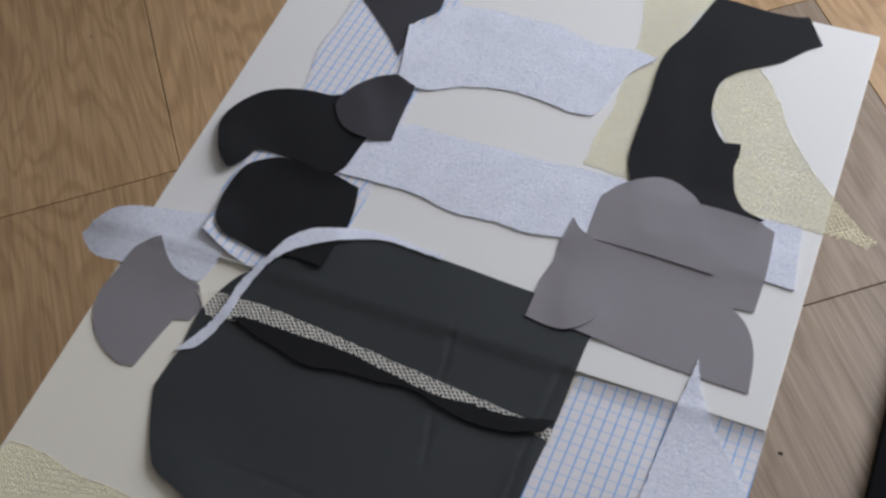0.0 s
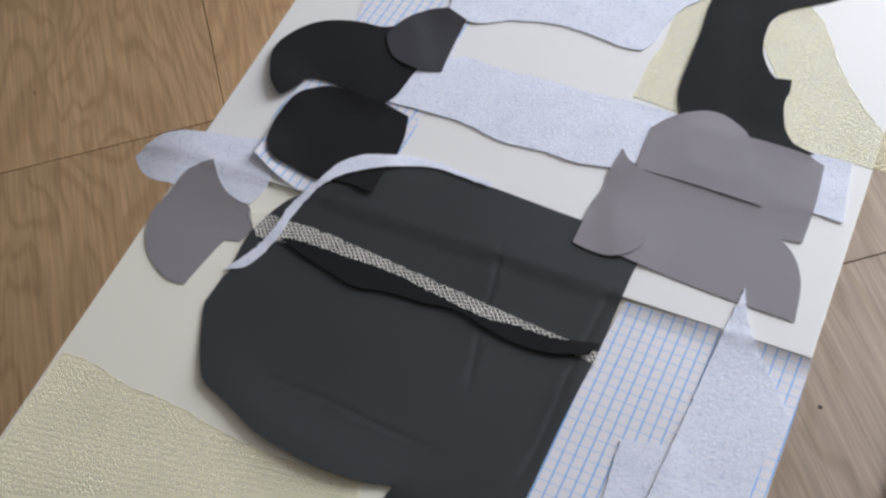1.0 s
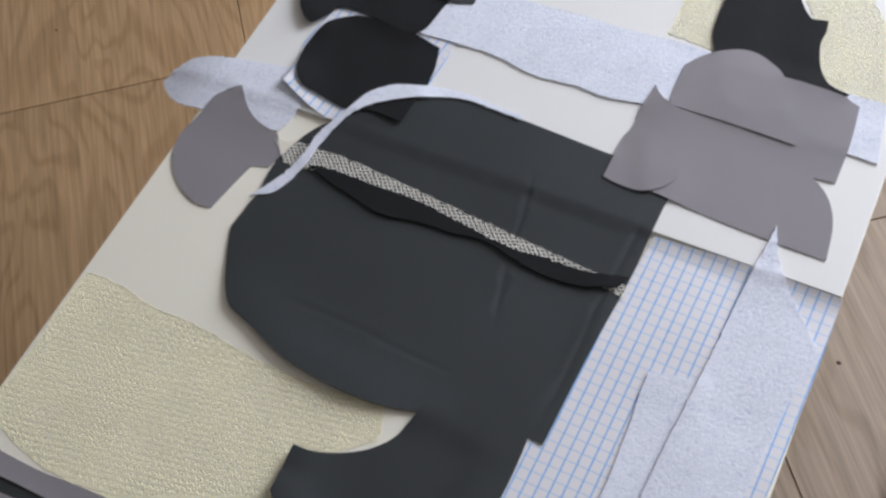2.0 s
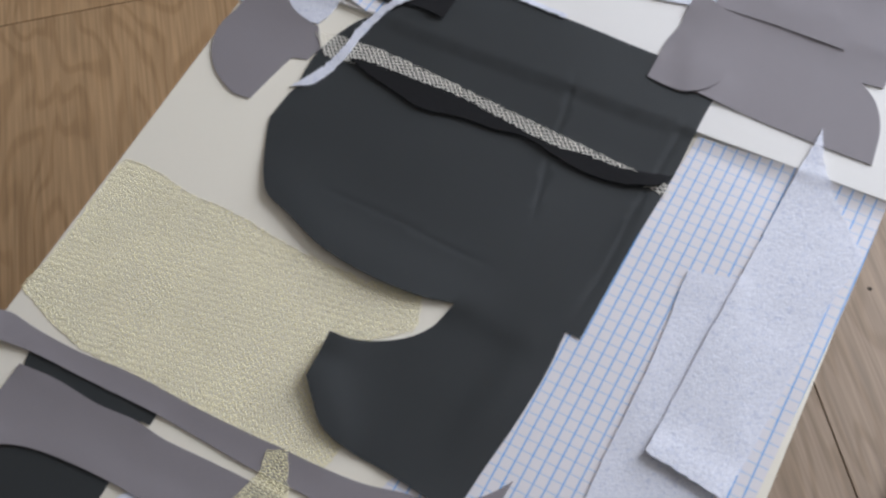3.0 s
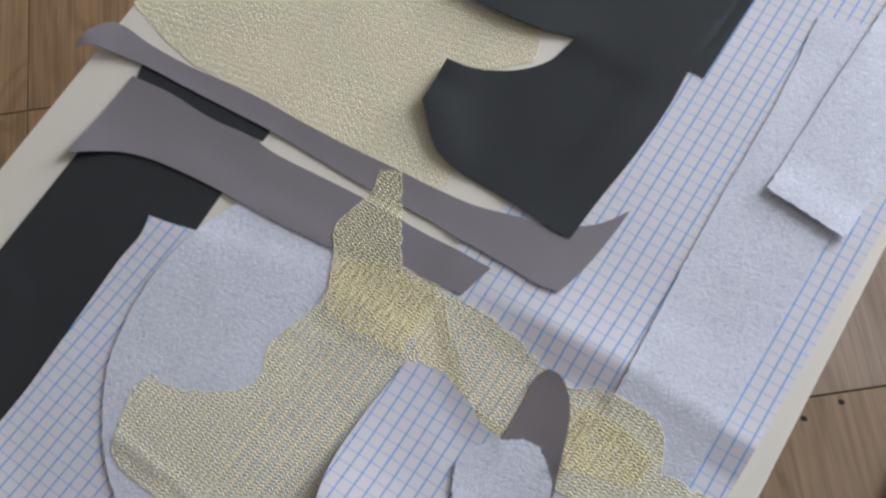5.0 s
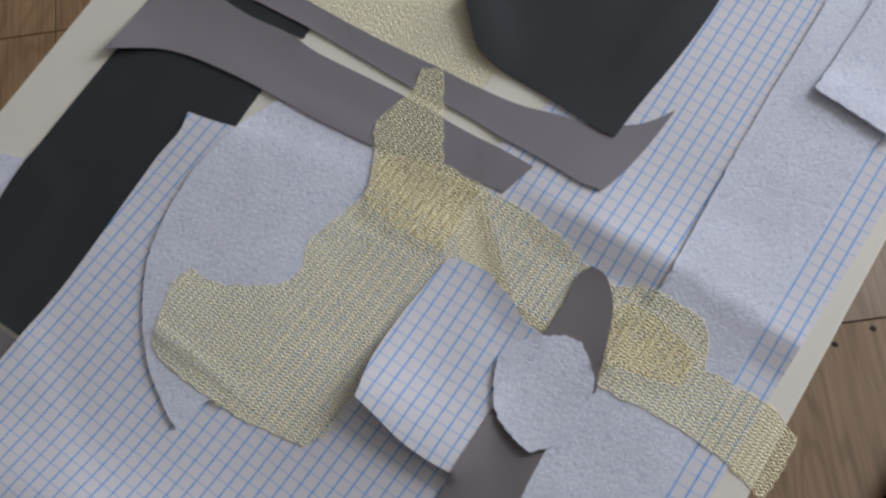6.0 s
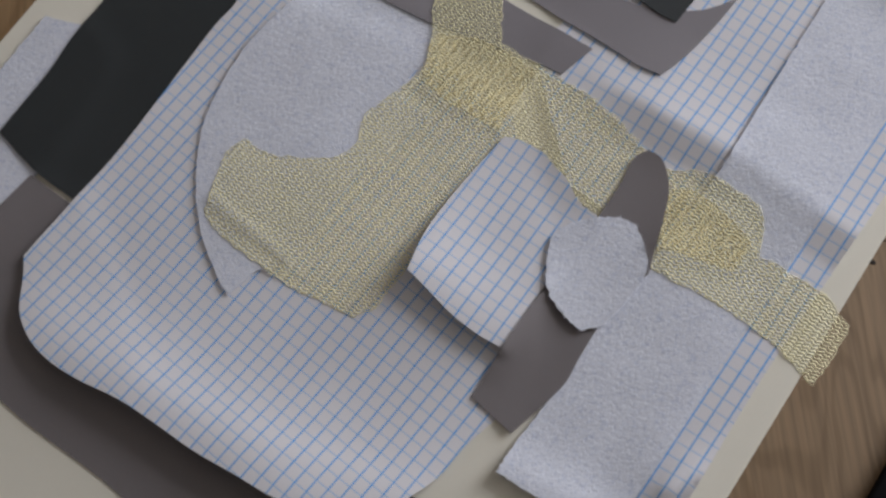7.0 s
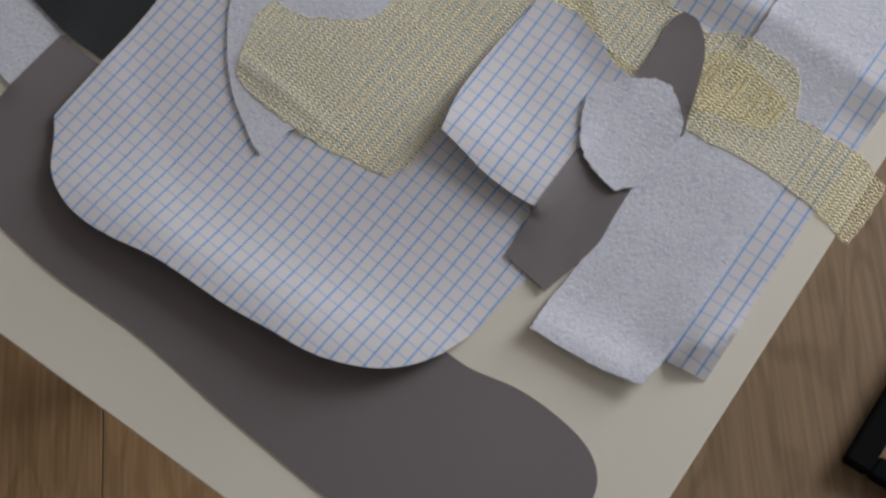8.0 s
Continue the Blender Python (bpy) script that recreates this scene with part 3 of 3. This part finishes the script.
BAND_BROWN = [(-53.7, 19.5, 1), (-48.6, 19.3, 1), (-37.4, 11.9, 1), (-24.4, 13.9, 1), (-17, 15.9, 1), (-15, 15.9), (-11.7, 16.5), (-8.5, 16.4),
    (-6, 15.8), (-4.5, 14.6), (-4, 13), (-4.2, 10.4), (-9.8, 6.1), (-14.1, 3.6), (-18.1, 3.8), (-26.7, 4.4), (-34.6, 5.2), (-42.3, 5.3), (-48, 5.9),
    (-55.2, 6.7, 1)]
BAND_BLACK = [(-58.5, 42.5, 1), (-55.6, 44.7, 1), (-49.9, 45.6, 1), (-46.1, 45.6, 1), (-46, 41.4, 1), (-45.8, 40.8, 1), (-46.1, 40.8, 1),
    (-48.9, 26.9, 1), (-49.1, 19.9, 1), (-49.2, 19.7, 1), (-49.8, 19.7, 1), (-53.7, 19.9), (-58, 20.8, 1), (-58.1, 26.5), (-58.5, 30.5),
    (-58.5, 39.4)]
GRID_BIG = [(-49.9, 14.4, 1), (-49.7, 19.5), (-49.4, 25.1), (-49.7, 36.2), (-49.5, 38.9), (-49.9, 40.7, 1), (-47.9, 41), (-45.7, 41.5, 1),
    (-34.4, 42.9, 1), (-26.5, 42.3, 1), (-17.9, 32.6, 1), (-15.5, 24, 1), (-15.3, 23.2, 1), (-16, 20.4), (-16.3, 17.8), (-17.1, 15.5, 1),
    (-18.2, 13.9), (-19.9, 12.4), (-22.2, 11.3), (-24.5, 10.7), (-27.2, 10.5), (-30.7, 10.2), (-34.1, 10.2), (-37.1, 10.1), (-40.4, 9.6),
    (-42.9, 9.5), (-45.2, 9.9), (-47.3, 11.1), (-48.9, 13.2)]
LIFT_GRID_BIG = [(-49.9, 14.4, 3), (-17.1, 15.5, 3), (-18.2, 13.9, 7), (-19.9, 12.4, 10), (-22.2, 11.3, 12), (-24.5, 10.7, 13), (-27.2, 10.5, 13),
    (-30.7, 10.3, 12), (-34.1, 10.2, 12), (-37.1, 10.1, 12), (-40.4, 9.6, 11), (-42.9, 9.5, 9), (-45.2, 9.9, 7), (-47.3, 11.1, 4), (-48.9, 13.2, 3)]
DISC_FELT = [(-43.9, 45.5), (-40.7, 46), (-37.5, 45.9), (-35.4, 45.5, 1), (-34.4, 43.3), (-34.6, 41), (-34.6, 38.8, 1), (-31.7, 39, 1),
    (-33.6, 31.6, 1), (-33.6, 24.1, 1), (-35.1, 22.7, 1), (-35.8, 20.1, 1), (-38, 21.3), (-40.2, 22.8), (-42.4, 25), (-44.7, 28.3), (-45.9, 31.3),
    (-46.5, 35.8), (-46.1, 40.2), (-45.2, 43.3)]
STRIP_DARK = [(-59, 51.9, 1), (-52.7, 51.7), (-45.9, 51.8, 1), (-45.9, 50.6, 1), (-50.9, 50.1), (-58.5, 50.3, 1)]
STRIP_LOWER = [(-58.9, 50.3, 1), (-55.2, 50.5), (-50.9, 50.2), (-47.2, 50.4), (-44.2, 50.1), (-38.8, 50.2), (-35.1, 50.2), (-30.9, 50), (-27.3, 50),
    (-24.5, 49.9, 1), (-25.3, 47, 1), (-27.4, 46.8), (-30.6, 46.2), (-33.4, 45.9), (-35.6, 45.4), (-38.7, 45.2), (-41.8, 45.1), (-46.3, 45.2),
    (-49.5, 45.1), (-52.7, 44.8), (-55.1, 44.2), (-57.1, 43.1), (-59.1, 41.7, 1)]
LIFT_STRIP_LOWER = [(-59.1, 41.7, 4)]
STRIP_WAVY = [(-64.4, 49.9, 1), (-64.4, 51.3), (-63.6, 53), (-62.2, 53.7), (-59.3, 53.5), (-55, 53.4), (-49.5, 53.7), (-43.7, 53.5), (-38.3, 53.5),
    (-35.2, 53.6), (-32.1, 53.6), (-28.1, 53.9), (-25, 54.6), (-22.4, 55.1), (-19.8, 56.6), (-18.7, 57.7), (-17.7, 59.2, 1), (-17.9, 56.8),
    (-18.3, 53.9), (-18.8, 51.7), (-19.2, 50.6, 1), (-21, 50.4), (-23, 50.6), (-26.1, 50.8), (-27.6, 50.8), (-31.4, 51.1), (-36.7, 51.1),
    (-42.1, 51.4), (-46.1, 51.6), (-50.6, 51.6), (-54, 51.6), (-58.4, 51.6), (-62, 51.2), (-63.4, 50.8)]
LIFT_STRIP_WAVY = [(-64.4, 49.9, 8), (-64.4, 51.3, 12), (-63.6, 53, 10), (-62.2, 53.7, 5), (-62, 51.1, 4), (-63.4, 50.8, 8)]
BIG_BLACK = [(-47.8, 97.7), (-44.2, 100.4), (-39.6, 102.3), (-34.1, 102.3), (-23.8, 101.7), (-16.7, 101.6, 1), (-17.2, 98.2), (-17.3, 89.9),
    (-17.8, 81.6), (-18.1, 72.4, 1), (-19.4, 72.5, 1), (-21.4, 70.1, 1), (-26.9, 70.9, 1), (-29, 70.8, 1), (-31.8, 70.1), (-34.9, 69.9),
    (-38.3, 70.1), (-42.1, 70.8), (-45.9, 72.3), (-48.6, 73.3), (-49.9, 74.7), (-51.3, 77), (-52.7, 79.9), (-53, 80.8, 1), (-52.8, 84.1, 1),
    (-52.6, 84.5, 1), (-52.8, 89.3), (-51.3, 93.5), (-49.3, 95.8)]
LIFT_BIG_BLACK = [(-31.8, 70.1, 3), (-34.9, 69.9, 5), (-38.3, 70.1, 5), (-42.1, 70.8, 5), (-45.9, 72.3, 4), (-48.6, 73.3, 3)]
BOOT = [(-36.8, 64, 1), (-34.9, 64.2), (-32.8, 65.1), (-30.9, 66.4), (-29.6, 68), (-29, 69.8), (-28.4, 72.1), (-27.4, 73.9, 1), (-24.9, 77.3, 1),
    (-19.4, 72.2, 1), (-19.3, 68.9), (-19.4, 66), (-19.7, 62.6), (-20.2, 58.7), (-20.5, 55, 1), (-21.6, 54.9), (-24.3, 55.2), (-26.9, 55.5),
    (-30.1, 55.7), (-32.3, 56.1), (-33.8, 56.9), (-36.5, 59.7, 1)]
LIFT_BOOT = [(-36.8, 64, 4), (-33.8, 56.9, 3), (-36.5, 59.7, 5)]
CAP = [(-56.4, 99.5), (-57.1, 102.3), (-56.8, 104.9), (-55.8, 106.8), (-53.9, 108.1), (-51.4, 108.3), (-49.2, 107.9), (-47.3, 107.9),
    (-44.3, 107.3, 1), (-43.6, 104.8), (-43.3, 102.4, 1), (-43.5, 99.6), (-43.6, 97.3, 1), (-46.7, 97.5), (-49.5, 96.9), (-52.6, 97.4), (-54.9, 97.8)]
DOME = [(-20.9, 109.2, 1), (-21.1, 111.1), (-21.2, 114.4, 1), (-19.8, 116.3), (-17.4, 118), (-15.5, 118.4), (-13.7, 117.8), (-12, 116.5),
    (-9.9, 112.5), (-8.4, 109, 1), (-14.7, 109.2)]
BODY = [(-20.9, 109.3, 1), (-20.2, 113.3, 1), (-16.7, 115.8, 1), (-11.9, 116.4, 1), (-9.6, 116.4), (-6.3, 116.2), (-4.4, 115.6, 1), (-4, 111),
    (-4, 106.4, 1), (-5.9, 106.2, 1), (-4.4, 104.9), (-3.4, 103.3), (-2.8, 101.4), (-2.4, 98.1, 1), (-6.7, 98.2), (-12.5, 98.5), (-18.8, 99.1, 1),
    (-19.6, 99, 1), (-21.7, 104.9, 1)]
LEAF_HOUSE = [(-22.9, 111, 1), (-21.7, 109.8), (-19.4, 108.8, 1), (-17.8, 104.8), (-17.3, 102), (-17.8, 100.2), (-19.6, 98.8), (-21.7, 98.7),
    (-23.5, 99, 1), (-23.5, 101.5), (-23.5, 103.6), (-23.1, 105.7), (-23.2, 107.7)]
FELT_LONG = [(-12.7, 82, 1), (-12.3, 75.9), (-12.2, 69.2), (-12.3, 63), (-12.2, 57), (-12, 51), (-11.9, 45.8), (-12.3, 40), (-13, 34.7),
    (-13.1, 32), (-13, 28), (-13.3, 23), (-13.3, 20.2, 1), (-9.6, 20.3), (-7.3, 20.6), (-5.3, 21, 1), (-5, 23.3), (-4.8, 28.4), (-4.8, 34.7),
    (-4.5, 42), (-4.5, 46.7), (-4.3, 52.1), (-4.2, 59.1), (-3.9, 63), (-3.3, 69.1, 1), (-8.3, 83, 1)]
LIFT_FELT_LONG = [(-13.3, 20.2, 5), (-9.5, 20.5, 5), (-6.6, 20.7, 6), (-5, 21, 6)]
FELT_TRI = [(-7.4, 99.9, 1), (-6.3, 97), (-4.6, 94.3), (-2.1, 91.3), (-0.1, 89.1, 1), (-1.1, 84.6), (-1.6, 79.9), (-2.2, 72.5), (-2.6, 67.8),
    (-3, 64.6, 1), (-6.1, 65.1, 1), (-9.6, 65.6, 1), (-9.1, 75.7), (-8.6, 82.9), (-8, 92.9)]
LIFT_FELT_TRI = [(-3, 64.6, 3), (-6.1, 65.1, 3), (-9.6, 65.6, 3)]
TWEED = [(-54.3, 91.3, 1), (-51, 91.7), (-46, 91.7), (-39.7, 91.2), (-33.6, 90.6), (-28.8, 90.1), (-24.2, 89.7), (-20.9, 89.4), (-18.8, 89.3, 1),
    (-17.1, 89, 1), (-17.1, 87.7, 1), (-18.5, 88.1), (-21.7, 88.5), (-24.6, 88.6), (-28.1, 88.4), (-32.9, 89), (-38, 89.5), (-42.6, 89.7),
    (-47.5, 89.8), (-50, 89.2), (-52, 89.1, 1)]
DARK_WAVY = [(-49.5, 89.6, 1), (-47.5, 90), (-42.6, 89.9), (-38, 89.9), (-32.9, 89.2), (-28.1, 88.6), (-25, 88.9), (-21.7, 88.9), (-18.8, 89.5),
    (-17.3, 89.9, 1), (-18.2, 88.5), (-19.4, 88), (-21.2, 87.4), (-23.2, 87.2), (-25.4, 87.3), (-28.4, 87.9), (-30.9, 88.4), (-34.1, 88),
    (-36.9, 87.9), (-40.7, 87.3), (-44.1, 88), (-46.9, 88.7)]
CURVE_FELT = [(-53.1, 84.5, 1), (-52.1, 86.4), (-51.1, 88.7), (-50.7, 90.8), (-50.6, 92.9), (-50, 94.9), (-49.2, 96.8), (-48.2, 99.3), (-46.6, 101),
    (-44, 102), (-41.3, 102.9), (-38.4, 103), (-35.2, 102.7), (-33.1, 102.6, 1), (-33.2, 102.1, 1), (-36.3, 102.3), (-39.3, 102.3), (-42.4, 101.2),
    (-45.2, 99.6), (-47.1, 98.2), (-48.6, 96.4), (-49.4, 94.2), (-49.8, 91.8), (-49.9, 89.8), (-50.5, 87.3), (-51.3, 85.6)]
KNIT = [(-36.1, 53, 1), (-34.7, 53.5, 1), (-30.5, 46.8, 1), (-21.9, 46.4), (-17, 45, 1), (-14.8, 44.6, 1), (-12.7, 45.7), (-8.6, 45.5),
    (-7.3, 44.5), (-6.6, 42.4, 1), (-1.6, 42.4), (0.9, 41.4, 1), (1, 39), (0.8, 36.5, 1), (-0.2, 36.8), (-2.4, 37.5), (-6, 37.9), (-12, 37.7, 1),
    (-14, 38, 1), (-17.2, 39.1, 1), (-18.9, 39.3), (-23.1, 41.1), (-26.2, 40.7, 1), (-26.5, 25.4), (-27.4, 23.7, 1), (-32.9, 23.1), (-39.2, 23.5),
    (-41.1, 24.3, 1), (-42.4, 28.6), (-42, 30.2, 1), (-39.3, 30.4), (-35.4, 32.7), (-34.9, 34.6), (-35.6, 36.6), (-34.4, 40.6), (-34.3, 42.7),
    (-35.8, 45.7, 1), (-36.7, 47.4), (-35.9, 50.6)]
GRID_SMALL = [(-26.1, 40.6, 1), (-24.7, 41), (-23, 41), (-21.8, 40.5), (-20.6, 40.2), (-18.9, 39.2), (-17.3, 39, 1), (-17.3, 38.3, 1),
    (-17.6, 33.2, 1), (-17.6, 27.3, 1), (-19.4, 27.2), (-21.8, 27.4), (-24, 27.9), (-25.9, 28.3, 1), (-26.6, 31.6), (-26.6, 35.9)]
LIFT_GRID_SMALL = [(-17.6, 27.3, 6), (-19.4, 27.2, 7), (-21.8, 27.4, 8), (-24, 27.9, 10), (-25.9, 28.3, 12), (-26.6, 31.6, 4)]
GREY_SMALL = [(-16.9, 45.1, 1), (-15.7, 45), (-14.3, 43.6), (-13.4, 41.5), (-12.7, 39.1), (-12.1, 37.2, 1), (-12.7, 35.8, 1), (-13, 31.9, 1),
    (-12.9, 29.6), (-12.8, 27.4), (-13.9, 22.9, 1), (-17.5, 23.5, 1), (-17.6, 27.2, 1), (-17.5, 32.7), (-17.2, 38.8), (-17.2, 41.8), (-17.4, 44)]
HEART_FELT = [(-15.9, 39.6), (-14.5, 39.6), (-13.3, 38.6), (-12.3, 37.3), (-12.3, 35.1), (-12.8, 32.3, 1), (-13.9, 31.3, 1), (-15.5, 31.6),
    (-17.1, 32.4), (-18.1, 33.7), (-19, 35.7), (-18.6, 37.4), (-17.2, 38.8)]
NET_PATCH = [(-35.1, 44.8, 1), (-32.5, 46), (-30.3, 46.5, 1), (-27.1, 46.2, 1), (-26.9, 40.9, 1), (-29.8, 40.7), (-33.8, 41.2, 1)]
NET_FOLD = [(-14.1, 42.9, 1), (-13.3, 43.9), (-10.6, 43.9), (-7.4, 43, 1), (-7.4, 40.6, 1), (-12.4, 39.3, 1)]
LIFT_ELEPHANT = [(-58.5, 106.0, 6), (-60.5, 107.5, 5)]


def ridge(p):
    """A crest pushed up across the squared sheet, and its bent lower corner."""
    s = p[:, 1] - 0.480 + 0.09 * np.maximum(p[:, 0] + 0.12, 0)
    crest = 0.0065 * np.where(s > 0, np.clip(1 - s / 0.075, 0, 1) ** 2, np.clip(1 + s / 0.028, 0, 1)) * np.clip((p[:, 0] + 0.25) / 0.07, 0, 1)
    d = ((p[:, 0] + 0.050) * 3.1 - (p[:, 1] - 0.233) * 2.3) / 3.86
    bent = 0.0100 * np.where(d > 0, np.clip(1 - d / 0.021, 0, 1), np.clip(1 + d / 0.03, 0, 1) ** 2) * np.clip((p[:, 0] + 0.050) / 0.014, 0, 1)
    return crest * np.where(p[:, 0] > -0.12, 0.75, 1) + bent


PAPER, CARD, CLOTH, THICK = 0.00025, 0.0005, 0.0009, 0.0010
CUTS = dict(group="cut-outs on the table")

# ---- lowest layer ----
net("netting_cutout", YELLOW_LEFT, "cream open netting strip lying under black cloth on the table", 92, seed=11)
net("netting_cutout", YELLOW_RIGHT, "cream netting triangle with its tip hanging over the table edge", 84, seed=12, sag=1.2)
net("netting_cutout", YELLOW_SQUARE, "large cream netting panel lying flat on the white table", 100, seed=13)
sheet("felt_cutout", LEAF_FELT, FELT, THICK, "pale blue felt leaf overhanging the white table edge", "felt", rough=0.00035, soft=9, seed=21, sag=0.8, **CUTS)
sheet("squared_paper", GRID_UPPER, GRID, PAPER, "white squared paper strip with one curled corner", "paper", lifts=LIFT_GRID_UPPER, reach=0.02, turn=-4.6, seed=22, **CUTS)
sheet("squared_paper", GRID_SHEET, GRID, PAPER, "long white squared paper sheet with a raised fold", "paper", turn=-1.48, shift=(-0.04935, 0), square=1.03, fine=0.005, seed=23, crease=ridge, wave=0.0012, **CUTS)
sheet("felt_cutout", FELT_SMALL, FELT, THICK, "small pale blue felt scrap under dark card", "felt", rough=0.00035, seed=24, **CUTS)
sheet("card_cutout", BAND_BROWN, BROWN_CARD, CARD, "long curved grey-brown card band on the white table", "card", seed=25, **CUTS)
sheet("card_cutout", BAND_BLACK, BLACK_PAPER, CARD, "black card band partly under squared paper", "card", seed=26, **CUTS)
sheet("squared_paper", GRID_BIG, GRID, PAPER, "large rounded squared paper with its lower edge curling up", "paper", lifts=LIFT_GRID_BIG, reach=0.046, turn=-4.25, shift=(-0.2907, 0), seed=27, wave=0.0015, **CUTS)
sheet("felt_cutout", DISC_FELT, FELT, THICK, "large pale blue felt half disc with a pointed tail", "felt", rough=0.00035, seed=28, **CUTS)

# ---- upper end of the table ----
sheet("felt_cutout", STRIP_MID, FELT, THICK, "long pale blue felt strip running under grey card", "felt", rough=0.00035, seed=31, **CUTS)
sheet("cloth_cutout", SEAHORSE, BLACK_CLOTH, CLOTH, "black cloth cut in a hooked curve over cream netting", "cloth", seed=32, **CUTS)
sheet("card_cutout", TRI_TOP, CHARCOAL, CARD, "pointed charcoal card on squared paper", "card", seed=33, **CUTS)
sheet("felt_cutout", STRIP_UPPER, FELT, THICK, "broad pale blue felt strip with a pointed end", "felt", rough=0.00035, seed=34, **CUTS)
sheet("cloth_cutout", ELEPHANT, BLACK_CLOTH, CLOTH, "black cloth blob with a curled nose over squared paper", "cloth", lifts=LIFT_ELEPHANT, reach=0.03, seed=35, wave=0.002, **CUTS)
sheet("card_cutout", PETAL, CHARCOAL, CARD, "small rounded charcoal card on black cloth", "card", seed=36, **CUTS)
sheet("card_cutout", LEAF_GREY, GREY_CARD, CARD, "grey card leaf lying on pale felt", "card", soft=9, seed=37, **CUTS)

# ---- middle of the table ----
sheet("card_cutout", STRIP_DARK, BLACK_PAPER, CARD, "narrow black card strip between two grey strips", "card", seed=41, **CUTS)
sheet("card_cutout", STRIP_LOWER, GREY_CARD, CARD, "wide wavy grey card strip over black card", "card", lifts=LIFT_STRIP_LOWER, reach=0.03, seed=42, **CUTS)
sheet("card_cutout", STRIP_WAVY, GREY_CARD, CARD, "narrow wavy grey card strip with a curled end", "card", lifts=LIFT_STRIP_WAVY, reach=0.02, seed=43, **CUTS)
sheet("card_cutout", BIG_BLACK, BLACK_PAPER, CARD, "large rounded black card with faint creases", "card", lifts=LIFT_BIG_BLACK, reach=0.04, soft=14, seed=44, wave=0.0008, folds=[((-29.8, 97.5), (-26.4, 80.2), 0.9), ((-18.5, 97), (-19.2, 73.3), 0.9), ((-26.8, 75.3), (-45.4, 76.2), 0.6)], **CUTS)
sheet("card_cutout", BOOT, BLACK_PAPER, CARD, "boot-shaped black card joining the large black card", "card", lifts=LIFT_BOOT, reach=0.03, seed=45, wave=0.001, **CUTS)
sheet("cloth_cutout", CAP, BLACK_CLOTH, CLOTH, "rounded black cloth cap over squared paper", "cloth", seed=46, wave=0.002, **CUTS)
sheet("card_cutout", BODY, GREY_CARD, CARD, "grey card body with curved notches", "card", seed=48, soft=6, **CUTS)
sheet("card_cutout", DOME, GREY_CARD, 0.0001, "grey card dome lying on the larger grey card", "card", soft=6, seed=47, **CUTS)
sheet("card_cutout", LEAF_HOUSE, GREY_CARD, CARD, "pointed grey card leaf on larger grey card", "card", seed=49, **CUTS)
sheet("felt_cutout", FELT_LONG, FELT, THICK, "very long pale blue felt band on squared paper", "felt", lifts=LIFT_FELT_LONG, reach=0.02, soft=9, rough=0.00035, seed=50, **CUTS)
sheet("felt_cutout", FELT_TRI, FELT, THICK, "tall pale blue felt spike with a square end", "felt", lifts=LIFT_FELT_TRI, reach=0.02, soft=9, rough=0.00035, seed=51, **CUTS)
net("netting_cutout", TWEED, "narrow cream netting strip across black card", 76, seed=14, yarn=0.0005, pitch=0.0034, length=0.0042, mat=IVORY, slip_mean=0.95)
sheet("cloth_cutout", DARK_WAVY, BLACK_CLOTH, 0.0018, "slim wavy-edged black cloth strip on black card", "cloth", rough=0.0004, seed=52, **CUTS)
sheet("felt_cutout", CURVE_FELT, FELT, THICK, "thin pale blue felt ribbon bent in an arc", "felt", rough=0.00035, seed=53, **CUTS)

# ---- lower end of the table ----
net("netting_cutout", NET_PATCH, "small cream netting scrap doubled under larger netting", 12, seed=16, mat=WARM_YARN, pitch=0.0026, length=0.0050, yarn=0.00068, swing=0.46, slip_mean=0.2)
net("netting_cutout", NET_FOLD, "small cream netting scrap doubled under larger netting", -14, seed=17, mat=WARM_YARN, pitch=0.0026, length=0.0050, yarn=0.00068, swing=0.46, slip_mean=0.2)
net("netting_cutout", KNIT, "large branching cream netting over felt and squared paper", -4, seed=15, pitch=0.0026, length=0.0050, yarn=0.00056, swing=0.46, slip_mean=0.2, sag=1.5, furrow=((-42.2, 25.6), (-30, 24.2), 0.004))
sheet("squared_paper", GRID_SMALL, GRID, PAPER, "small squared paper piece with a lifted corner", "paper", lifts=LIFT_GRID_SMALL, reach=0.042, turn=-0.95, shift=(-0.2435, 0), seed=61, **CUTS)
sheet("card_cutout", GREY_SMALL, BROWN_CARD, CARD, "slanting grey-brown card strip over netting", "card", soft=6, seed=62, **CUTS)
sheet("felt_cutout", HEART_FELT, FELT, THICK, "small rounded pale blue felt patch on grey card", "felt", rough=0.0004, soft=9, seed=63, **CUTS)

# ---- specks on the floor ----
# The last two, left of the table, stand for knots in the wood.
for x, y, r in ((0.036, 1.273, 0.0036), (0.061, 0.793, 0.0045), (0.030, 0.751, 0.0045), (-1.405, 1.368, 0.0025), (-1.366, 1.664, 0.002)):
    bm = bmesh.new()
    bmesh.ops.create_icosphere(bm, subdivisions=2, radius=r)
    for v in bm.verts:
        v.co = (v.co.x * (1 + 0.35 * noise.noise(v.co * 300 + Vector((x, y, 0)) * 50)), v.co.y * 0.8, max(v.co.z * 0.25, 0) + 0.0001)
    me = bpy.data.meshes.new("speck")
    bm.to_mesh(me)
    bm.free()
    me.materials.append(SPECK)
    speck = new("speck", me)
    speck.location = (x, y, 0)
    tagged(speck, "small dark speck on the floor", "speck", "specks on the floor")
